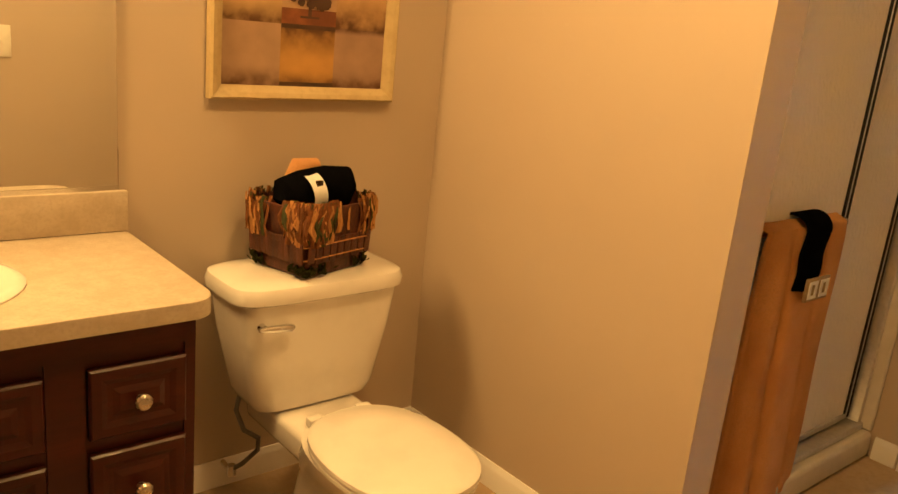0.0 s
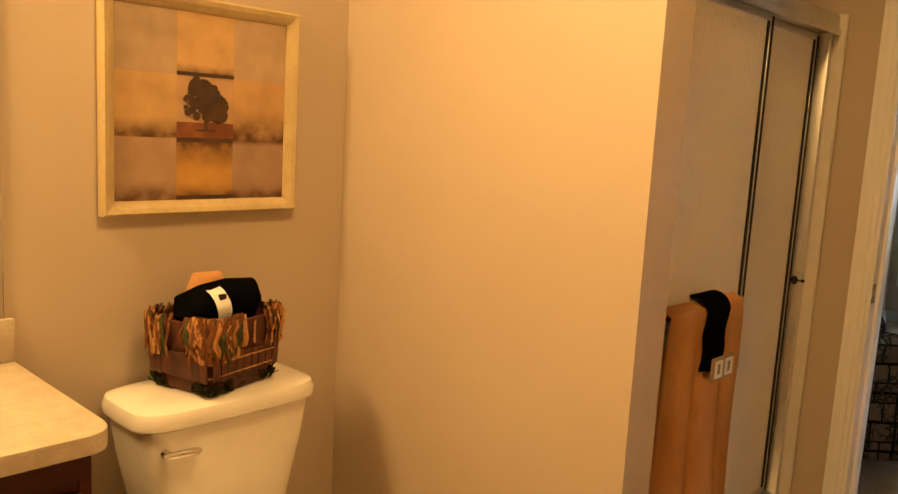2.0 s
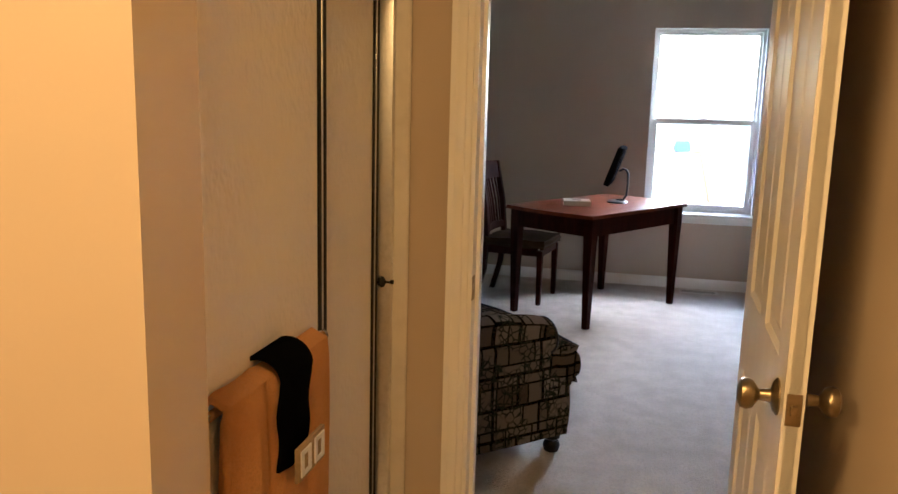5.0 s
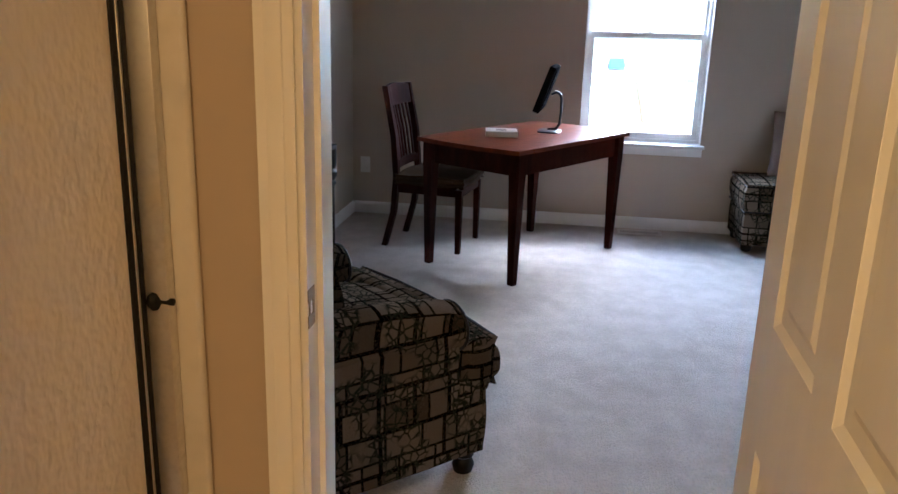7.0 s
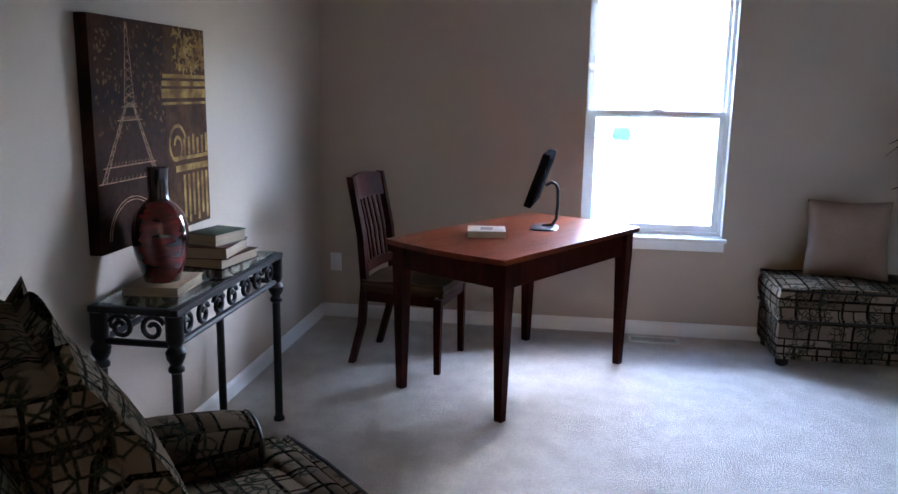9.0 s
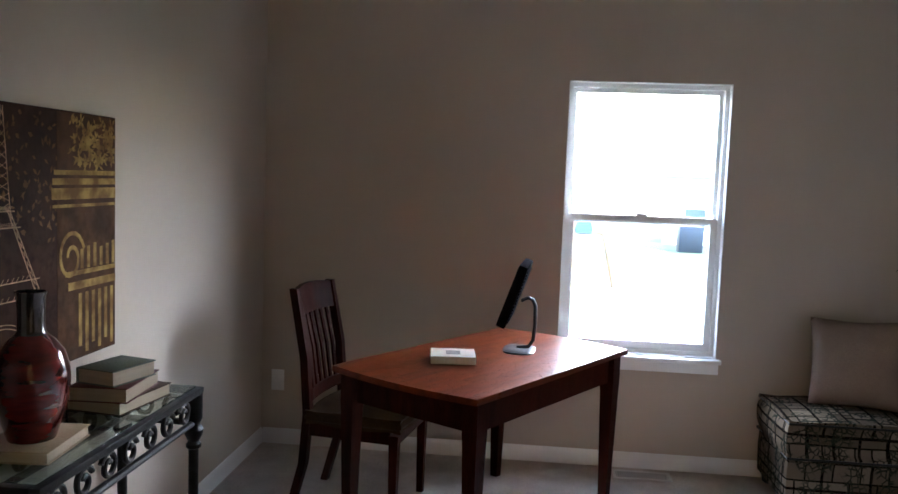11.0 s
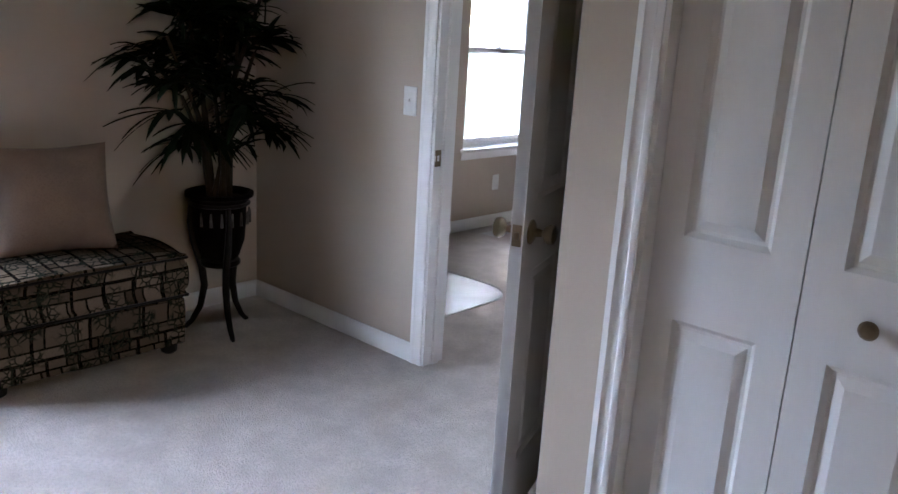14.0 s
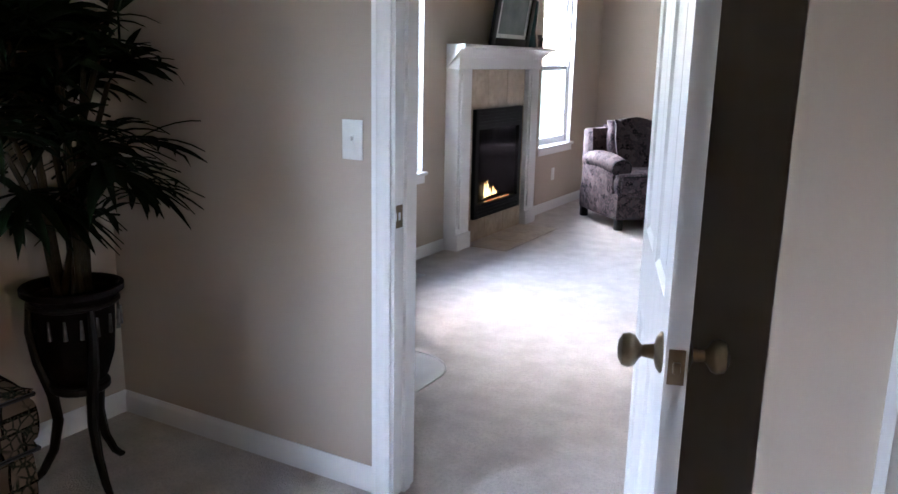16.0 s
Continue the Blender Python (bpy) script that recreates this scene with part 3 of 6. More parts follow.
for run in (
    (0.86, 2.04, 1.87, 2.04, 0, -1), (1.87, 0.96, 1.87, 2.028, -1, 0), (1.87, 0.96, 2.0, 0.96, 0, -1),
    (3.24, 0.935, 3.24, 1.02, -1, 0), (0.93, 0.01, 3.24, 0.01, 0, 1),
    (WEST, NORTH, EAST, NORTH, 0, -1), (EAST, SOUTH, EAST, NORTH - 0.012, -1, 0), (6.555, SOUTH, EAST - 0.012, SOUTH, 0, 1),
    (WEST, 0.935, WEST, NORTH - 0.012, 1, 0), (WEST, CLOSET, WEST, -0.002, 1, 0), (5.185, CLOSET, 5.342, CLOSET, 0, 1), (5.342, SOUTH, 5.342, CLOSET, 1, 0),
    (5.354, SOUTH, 5.627, SOUTH, 0, 1), (WEST + 0.012, CLOSET, 3.655, CLOSET, 0, 1),
    (LIVING_EAST, FIRE + 0.705, LIVING_EAST, LIVING, -1, 0), (LIVING_EAST, FAR, LIVING_EAST, FIRE - 0.705, -1, 0), (1.5, FAR, LIVING_EAST - 0.012, FAR, 0, 1), (6.555, LIVING, LIVING_EAST - 0.012, LIVING, 0, -1),
):
    baseboard(*run, "white painted baseboard along the wall foot")


def sash_window(name, face, ya, yb, WIN_Z1, label):
    """A white vinyl single-hung window in an east wall: frame, two sashes with panes, lock, stool and apron."""
    w = thing(name, pose(face, 0, 0), label, "window")
    w["kind"] = "structure"
    zm = (WIN_Z0 + WIN_Z1) / 2
    x0, x1 = 0.045, 0.115

    def ring(bm, a, b, z0, z1, xa, xb, t, tb=None, tt=None):
        tb, tt = tb or t, tt or t
        box(bm, xa, xb, a, a + t, z0, z1)
        box(bm, xa, xb, b - t, b, z0, z1)
        box(bm, xa, xb, a + t, b - t, z0, z0 + tb)
        box(bm, xa, xb, a + t, b - t, z1 - tt, z1)

    bm = bmesh.new()
    ring(bm, ya, yb, WIN_Z0 + 0.012, WIN_Z1, x0, x1, 0.026)
    part("window_frame", bm, TRIM, w, smooth=False)
    bm = bmesh.new()
    ring(bm, ya, yb, WIN_Z0 + 0.012, WIN_Z1, 0.0, x0 - 0.001, 0.005)
    part("reveal", bm, TRIM, w, smooth=False)
    a, b = ya + 0.0262, yb - 0.0262
    bm = bmesh.new()
    ring(bm, a, b, zm - 0.014, WIN_Z1 - 0.0262, 0.085, 0.105, 0.022, 0.03, 0.024)
    up = part("upper_sash", bm, TRIM, w, smooth=False)
    pn = part("pane", boxed(0.093, 0.097, a + 0.0222, b - 0.0222, zm + 0.0162, WIN_Z1 - 0.0504), PANE, up, "clear window glass", smooth=False)
    pn.visible_shadow = False
    bm = bmesh.new()
    ring(bm, a, b, WIN_Z0 + 0.0382, zm + 0.028, 0.055, 0.082, 0.034, 0.04, 0.03)
    lo = part("lower_sash", bm, TRIM, w, smooth=False)
    pn = part("pane", boxed(0.066, 0.070, a + 0.0342, b - 0.0342, WIN_Z0 + 0.0784, zm - 0.0022), PANE, lo, "clear window glass", smooth=False)
    pn.visible_shadow = False
    part("sash_lock", boxed(0.050, 0.078, (ya + yb) / 2 - 0.03, (ya + yb) / 2 + 0.03, zm + 0.0285, zm + 0.042, bevel=0.004), TRIM, lo)
    part("window_sill", boxed(-0.035, 0.045, ya - 0.022, yb + 0.022, WIN_Z0 - 0.012, WIN_Z0 + 0.011, bevel=0.005), TRIM, w)
    part("apron", boxed(-0.014, -0.001, ya - 0.012, yb + 0.012, WIN_Z0 - 0.068, WIN_Z0 - 0.0125, bevel=0.003), TRIM, w)
    return w


for i, (face, ya, yb, top) in enumerate(WINDOWS):
    sash_window("window_%d" % (i + 1), face, ya, yb, top, "white vinyl single-hung window with a painted sill")


def knob_set(parent, x, z, ya, yb, metal, label):
    """Door knobs with roses on both faces and the latch plate in the leaf's edge. Local x runs from hinge to edge."""
    for y, s in ((ya, -1), (yb, 1)):
        bm = lathe([(0.034, 0), (0.034, 0.003), (0.026, 0.009), (0.013, 0.013), (0.010, 0.032), (0.014, 0.036), (0.025, 0.043), (0.029, 0.053), (0.026, 0.064), (0.014, 0.070), (0.004, 0.071)], 24, axis="y")
        for v in bm.verts:
            v.co = Vector((x + v.co.x, y + s * v.co.y, z + v.co.z))
        part("door_knob", bm, metal, parent, label)


def door_leaf(name, m, width, swing_label, metal, metal_label, knob_side=0.065, kz=0.92):
    """A four-panel moulded door, 35 mm thick. Local x from the hinge to the free edge, y across, z up."""
    d = thing(name, m, swing_label, "door")
    h, t = 2.02, 0.035
    bm = bmesh.new()
    box(bm, 0, width, -0.010, 0.010, 0.012, h)
    st, mid = 0.105, 0.085
    xs = [(0, st), (width / 2 - mid / 2, width / 2 + mid / 2), (width - st, width)]
    zs = [(0.012, 0.21), (0.79, 0.985), (h - 0.12, h)]
    for a, b in (xs[0], xs[2]):
        box(bm, a, b, -t / 2, t / 2, 0.012, h)
    for a, b in zs:
        box(bm, xs[0][1], xs[2][0], -t / 2, t / 2, a, b)
    for (_, za), (zb, _) in zip(zs, zs[1:]):
        box(bm, xs[1][0], xs[1][1], -t / 2, t / 2, za, zb)
    part("leaf", bm, DOORPAINT, d, smooth=False)
    for (_, za), (zb, _) in zip(zs, zs[1:]):
        for (_, xa), (xb, _) in zip(xs, xs[1:]):
            bm = bmesh.new()
            for s in (-1, 1):
                f = [[(xa, za), (xb, za), (xb, zb), (xa, zb)]]
                for g in (0.012, 0.034, 0.046):
                    f.append([(xa + g, za + g), (xb - g, za + g), (xb - g, zb - g), (xa + g, zb - g)])
                dep = [t / 2 - 0.0005, 0.0105, 0.0105, t / 2 - 0.003]
                rings = [[bm.verts.new((px, s * dd, pz)) for px, pz in ff] for ff, dd in zip(f, dep)]
                for q, r in zip(rings, rings[1:]):
                    for k in range(4):
                        bm.faces.new((q[k], q[(k + 1) % 4], r[(k + 1) % 4], r[k]))
                bm.faces.new(rings[-1])
            part("panel", bm, DOORPAINT, d, smooth=False)
    knob_set(d, width - knob_side, kz, -t / 2, t / 2, metal, metal_label)
    plate = part("latch_plate", boxed(width, width + 0.0015, -0.013, 0.013, kz - 0.029, kz + 0.029, bevel=0.0005), metal, d, metal_label)
    part("latch_bolt", boxed(width + 0.001, width + 0.010, -0.006, 0.006, kz - 0.009, kz + 0.009, bevel=0.002), metal, plate)
    for z in (0.25, 1.0, 1.78):
        hg = part("hinge", boxed(-0.003, 0.0, -0.016, 0.016, z - 0.045, z + 0.045), metal, d, metal_label)
        part("pin", tubed([(-0.006, 0.022, z - 0.047), (-0.006, 0.022, z + 0.047)], 0.005, 10), metal, hg)
    return d


# hinge, angle of the leaf
door_leaf("door_1", pose(3.250, 0.119, 0.004, 0, 0, 180 - 2.0), 0.729, "white four-panel door standing open against the wall", CASTBRASS, "antique brass")
door_leaf("door_2", pose(5.7229, -2.201, 0.004, 0, 0, 109.0), 0.775, "white four-panel door standing wide open into the office", BRONZE, "aged bronze", 0.065, 0.902)


def strike(m, metal):
    s = thing("strike_plate", m, "small metal strike plate on the door frame", "strike plate")
    bm = bmesh.new()
    for b in ((-0.0155, 0.019, 0.012, 0.034), (-0.0155, 0.019, -0.034, -0.012), (-0.015, -0.007, -0.012, 0.012), (0.007, 0.014, -0.012, 0.012)):
        box(bm, b[0], b[1], 0, 0.0015, b[2], b[3])
    part("plate", bm, metal, s)
    return s


strike(pose(3.2555, 0.854, 0.925, 0, 0, 180), CASTBRASS)
strike(pose(6.482, -2.237, 0.910, 0, 0, 90), BRONZE)


# ---- outdoors ----
def lawn():
    m, nt, bs = nodes_of("lawn_grass")
    v = coords(nt)
    c = mixed(nt, noisy(nt, v, 0.25, 3), (0.036, 0.064, 0.020), (0.055, 0.080, 0.030))
    c = mixed(nt, noisy(nt, v, 0.06, 2, 0.5, 0.7), c, (0.09, 0.085, 0.055))
    nt.links.new(c, bs.inputs["Base Color"])
    bs.inputs["Roughness"].default_value = 0.95
    bumped(nt, bs, noisy(nt, v, 25, 4), 0.8, 0.05)
    return m


LAWN = lawn()
SIDING = surface("pale_siding", (0.70, 0.69, 0.66), (0.66, 0.65, 0.62), 0.6, 2, 30, 0.2, 0.004, stretch=(1, 1, 8))
ROOFING = surface("grey_shingle", (0.38, 0.37, 0.36), (0.32, 0.31, 0.30), 0.9, 6, 30, 0.5, 0.01)
DARKPANE = surface("far_window", (0.05, 0.07, 0.09), (0.07, 0.09, 0.11), 0.1, 2, 10, 0.02)
CONIFER = surface("conifer_green", (0.025, 0.05, 0.03), (0.05, 0.085, 0.045), 0.9, 3, 30, 0.8, 0.03)
PLAYWOOD = surface("play_timber", (0.34, 0.23, 0.13), (0.28, 0.18, 0.10), 0.8, 4, 30, 0.4, 0.004)
BLUETARP = surface("blue_canvas", (0.04, 0.10, 0.34), (0.05, 0.12, 0.40), 0.7, 4, 30)



def terrain():
    """The garden: level at the house, falling away to a flat beyond, out to the horizon."""
    bm = bmesh.new()
    prof = [(-1500, -0.55), (EAST + 0.16, -0.55), (11, -0.62), (20, -0.90), (32, -1.25), (42, -1.52), (70, -1.75), (1500, -1.75)]
    ys = [-1500, -200, -60, -30, -15, -5, 5, 15, 30, 60, 200, 1500]
    rows = [[bm.verts.new((x, y, z + 0.06 * noise.noise(Vector((x * 0.15, y * 0.15, 0))) * (12 < x < 100))) for y in ys] for x, z in prof]
    for a, b in zip(rows, rows[1:]):
        for k in range(len(ys) - 1):
            bm.faces.new((a[k], b[k], b[k + 1], a[k + 1]))
    return bm


structure("ground", terrain(), LAWN, "mown lawn falling away to the neighbouring gardens", "ground")


def house(x, y, w, d, h, turn, label):
    """A sided house: walls, gabled roof with eaves, windows with frames, a door."""
    ho = thing("house", pose(x, y, -1.78, 0, 0, turn), label, "house")
    part("wall", boxed(-d / 2, d / 2, -w / 2, w / 2, 0, h), SIDING, ho, smooth=False)
    bm = bmesh.new()
    e = 0.5
    for s in (-1, 1):
        q = [(-d / 2 - e, -w / 2 - e, h - 0.1), (-d / 2 - e, w / 2 + e, h - 0.1), (0, w / 2 + e, h + d * 0.28), (0, -w / 2 - e, h + d * 0.28)]
        lo = [bm.verts.new((s * -p[0] * -1 if s > 0 else -p[0], p[1], p[2])) for p in q]
        hi = [bm.verts.new((v.co.x, v.co.y, v.co.z + 0.18)) for v in lo]
        bm.faces.new(lo)
        bm.faces.new(hi)
        for k in range(4):
            bm.faces.new((lo[k], lo[(k + 1) % 4], hi[(k + 1) % 4], hi[k]))
    part("roof", bm, ROOFING, ho, smooth=False)
    for s in (-1, 1):
        bm = bmesh.new()
        a = [bm.verts.new(p) for p in ((-d / 2, s * w / 2 * 0.999, h - 0.02), (d / 2, s * w / 2 * 0.999, h - 0.02), (0, s * w / 2 * 0.999, h + d * 0.28))]
        bm.faces.new(a)
        part("gable", bm, SIDING, ho, smooth=False)
    storeys = 2 if h > 4 else 1
    for st in range(storeys):
        for k in range(4):
            yy = -w / 2 + w * (k + 0.5) / 4
            z = 0.9 + 2.8 * st
            wi = part("window", boxed(-d / 2 - 0.06, -d / 2 + 0.02, yy - 0.6, yy + 0.6, z, z + 1.3), TRIM, ho, smooth=False)
            for q in (0, 1):
                part("pane", boxed(-d / 2 - 0.07, -d / 2 - 0.055, yy - 0.52, yy + 0.52, z + 0.07 + q * 0.62, z + 0.61 + q * 0.62), DARKPANE, wi, smooth=False)
    return ho


house(58, 15, 12, 9, 5.6, 4, "pale two-storey sided house across the lawns")
house(50, -13.8, 13, 8, 3.9, -12, "pale single-storey sided house across the lawns")
house(58, -40, 14, 9, 5.4, -10, "pale two-storey house beyond the hedge")
house(60, 36, 14, 9, 5.4, 8, "pale two-storey house at the end of the gardens")


def conifer(x, y, h, r, seed):
    t = thing("conifer", pose(x, y, -1.34), "dark green columnar evergreen in a hedge row", "tree", "evergreen hedge")
    part("trunk", tubed([(0, 0, 0), (0, 0, h * 0.9)], [0.09, 0.02], 8), CANE, t)
    rnd = random.Random(seed)
    bm = bmesh.new()
    for k in range(420):
        f = rnd.random() ** 0.8
        rr = r * (1 - f) ** 0.55 * rnd.uniform(0.55, 1.05)
        a = rnd.uniform(0, 6.283)
        c = Vector((rr * math.cos(a), rr * math.sin(a), 0.1 + f * (h - 0.1)))
        up = Vector((math.cos(a) * 0.35, math.sin(a) * 0.35, 1)).normalized() * rnd.uniform(0.2, 0.4)
        sd = Vector((-math.sin(a), math.cos(a), 0)) * rnd.uniform(0.05, 0.12)
        vs = [bm.verts.new(c + o) for o in (sd, -sd, up * 0.6 - sd * 0.7, up, up * 0.6 + sd * 0.7)]
        bm.faces.new(vs)
    part("crown", bm, CONIFER, t, smooth=False)


for k in range(7):
    conifer(34 + 0.3 * (k % 2), -27.5 + k * 1.05, 2.6 + 0.25 * (k * 37 % 3), 0.6, 40 + k)


def play_set(m):
    p = thing("swing_set", m, "timber swing set with a blue canvas roof on the lawn", "swing set")
    for sx in (-0.4, 0.4):
        for sy in (0.0, 0.9):
            part("post", boxed(sx - 0.04, sx + 0.04, sy - 0.04, sy + 0.04, 0, 1.62), PLAYWOOD, p, smooth=False)
    part("platform", boxed(-0.46, 0.46, -0.06, 0.96, 0.80, 0.86), PLAYWOOD, p, smooth=False)
    part("rail", boxed(-0.44, -0.40, 0.0, 0.9, 1.30, 1.36), PLAYWOOD, p, smooth=False)
    bm = loft([[(x, y, z) for x, y in ((-0.44, a), (0.44, a), (0.44, b), (-0.44, b))] for z, a, b in ((1.36, -0.40, -0.02), (1.44, -0.42, 0.0), (1.62, -0.36, -0.06))])
    part("canopy", bm, BLUETARP, p, smooth=False)
    part("beam", tubed([(0, 0.9, 1.36), (0, -0.78, 1.36)], 0.05, 8), PLAYWOOD, p)
    for s in (-1, 1):
        part("leg", tubed([(0, -0.70, 1.36), (s * 0.7, -1.05, 0)], 0.04, 8), PLAYWOOD, p)


play_set(pose(22.4, -0.52, -0.985))
bush = thing("covered_grill", pose(42, -7.0, -1.56), "dark blue-grey covered grill beside a pale house", "grill")
part("cover", cushion(-0.4, 0.4, -0.55, 0.55, 0, 1.25, 0.03, 0.12, 5), BLUESTEEL, bush)


chase = thing("chimney_chase", pose(LIVING_EAST + 0.151, FIRE, -0.5), "pale lap-sided chimney chase outside the living room wall", "chimney")
part("core", boxed(0, 0.60, -0.72, 0.72, 0, 5.0), SIDING, chase, smooth=False)
for k in range(34):
    bm = loft([[(x, y, z) for x, y in ((0.0, -0.735 - t), (0.615 + t, -0.735 - t), (0.615 + t, 0.735 + t), (0.0, 0.735 + t))] for z, t in ((k * 0.145, 0.014), (k * 0.145 + 0.144, 0.0))])
    part("board", bm, SIDING, chase, smooth=False)

# ---- bathroom ----
def vanity():
    c = thing("vanity_cabinet", pose(0, 0, 0), "dark red-brown stained wooden vanity cabinet with drawers", "cabinet")
    xr, yf = 0.864, 1.522
    part("body", boxed(-0.55, xr, yf, 2.038, 0.09, 0.772), CABINET, c, smooth=False)
    part("plinth", boxed(-0.55, xr - 0.02, yf + 0.06, 2.03, 0.0, 0.089), CABINET, c, smooth=False)
    fr = bmesh.new()
    for x0, x1 in ((xr - 0.022, xr), (0.578, 0.648), (-0.02, 0.05)):
        box(fr, x0, x1, yf - 0.006, yf - 0.0005, 0.09, 0.772)
    box(fr, -0.55, xr, yf - 0.0065, yf - 0.0005, 0.715, 0.772)
    part("face_frame", fr, CABINET, c, smooth=False)

    def front(name, x0, x1, z0, z1, knob=True):
        bm = bmesh.new()
        y = yf - 0.003
        rings = []
        for g, dy in ((0, 0), (0, 0.013), (0.004, 0.018), (0.022, 0.018), (0.034, 0.0125), (0.044, 0.0125), (0.056, 0.018)):
            rings.append([bm.verts.new((px, y - dy, pz)) for px, pz in ((x0 + g, z0 + g), (x1 - g, z0 + g), (x1 - g, z1 - g), (x0 + g, z1 - g))])
        for q, r in zip(rings, rings[1:]):
            for k in range(4):
                bm.faces.new((q[k], q[(k + 1) % 4], r[(k + 1) % 4], r[k]))
        bm.faces.new(rings[-1])
        bm.faces.new(list(reversed(rings[0])))
        d = part(name, bm, CABINET, c, smooth=False)
        if knob:
            b = lathe([(0.008, 0), (0.006, 0.010), (0.008, 0.014), (0.016, 0.019), (0.017, 0.024), (0.013, 0.030), (0.004, 0.032)], 20, axis="y")
            for vv in b.verts:
                vv.co = Vector(((x0 + x1) / 2 + vv.co.x, y - 0.018 - vv.co.y, (z0 + z1) / 2 + vv.co.z))
            part("knob", b, NICKEL, d, "round brushed nickel knob")

    front("drawer", 0.652, 0.841, 0.545, 0.692)
    front("drawer", 0.652, 0.841, 0.335, 0.512)
    front("drawer", 0.652, 0.841, 0.115, 0.302)
    front("drawer", 0.055, 0.574, 0.545, 0.692, False)
    front("door", 0.055, 0.302, 0.115, 0.512)
    front("door", 0.315, 0.574, 0.115, 0.512)
    front("drawer", -0.5, -0.025, 0.545, 0.692)


vanity()


def counter():
    c = thing("countertop", pose(0, 0, 0), "speckled cream laminate vanity top with a backsplash", "countertop")
    x1, y0, r = 0.898, 1.478, 0.055
    pts = [(-0.58, 2.036), (-0.58, y0)]
    pts += [(x1 - r + r * math.cos(a), y0 + r + r * math.sin(a)) for a in [-math.pi / 2 + math.pi / 2 * k / 8 for k in range(9)]]
    pts += [(x1, 2.036)]
    part("top", outline_solid(pts, 0.774, 0.812, 0.003), LAMINATE, c)
    part("backsplash", boxed(-0.58, x1, 2.017, 2.036, 0.813, 0.915, bevel=0.003), LAMINATE, c)
    s = thing("sink", pose(0.33, 1.745, 0.812), "white oval drop-in bathroom sink", "sink")
    part("basin", lathe([(0.04, 0.0015), (0.16, 0.002), (0.20, 0.006), (0.232, 0.0085), (0.252, 0.011), (0.266, 0.009), (0.272, 0.004), (0.272, 0.0005)], 48, 1.0, 0.78), PORCELAIN, s)
    part("drain", lathe([(0.022, 0.0025), (0.022, 0.004), (0.004, 0.005)], 20), CHROME, s)


counter()
mir = thing("mirror", pose(0.15, 2.036, 0.92), "large frameless wall mirror above the backsplash", "mirror")
part("glass", boxed(-0.73, 0.73, -0.006, 0.0, 0, 1.05, bevel=0.0015), MIRROR, mir, smooth=False)
part("clip", boxed(-0.73, 0.73, -0.010, 0.0015, -0.006, 0.006), CHROME, mir, "thin chrome channel", smooth=False)


def switch_plate(m, gangs, size, material, label):
    p = thing("light_switch", m, label, "switch")
    w = size * (0.62 if gangs == 1 else 1.0)
    part("plate", boxed(-w / 2, w / 2, 0, 0.005, -size / 2, size / 2, bevel=0.002), material, p)
    for k in range(gangs):
        x = (k - (gangs - 1) / 2) * 0.046
        part("surround", boxed(x - 0.006, x + 0.006, 0.005, 0.0062, -0.013, 0.013), material, p)
        part("toggle", boxed(x - 0.004, x + 0.004, 0.006, 0.016, -0.002, 0.010, bevel=0.0015), material, p)
        for z in (-0.030, 0.030):
            part("screw", lathe([(0.003, 0.005), (0.003, 0.0058), (0.001, 0.006)], 10, axis="y", centre=(x, 0, z)), material, p)


switch_plate(pose(1.010, 0.0115, 1.13), 2, 0.135, BATHPLATE, "ivory double light switch by the bathroom entry")
switch_plate(pose(6.632, SOUTH + 0.0015, 1.128), 1, 0.118, PLATE, "white single light switch beside the doorway")


def outlet(m, label):
    o = thing("outlet", m, label, "outlet")
    part("plate", boxed(-0.036, 0.036, 0, 0.005, -0.058, 0.058, bevel=0.002), PLATE, o)
    for z in (-0.02, 0.02):
        part("socket", boxed(-0.017, 0.017, 0.005, 0.0062, z - 0.014, z + 0.014, bevel=0.0005), PLATE, o)


outlet(pose(EAST - 0.0015, 1.862, 0.36, 0, 0, 90), "white wall outlet near the corner")
outlet(pose(LIVING_EAST - 0.0015, -4.60, 0.335, 0, 0, 90), "white wall outlet under the living room window")
outlet(pose(LIVING_EAST - 0.0015, -7.35, 0.335, 0, 0, 90), "white wall outlet beside the fireplace")


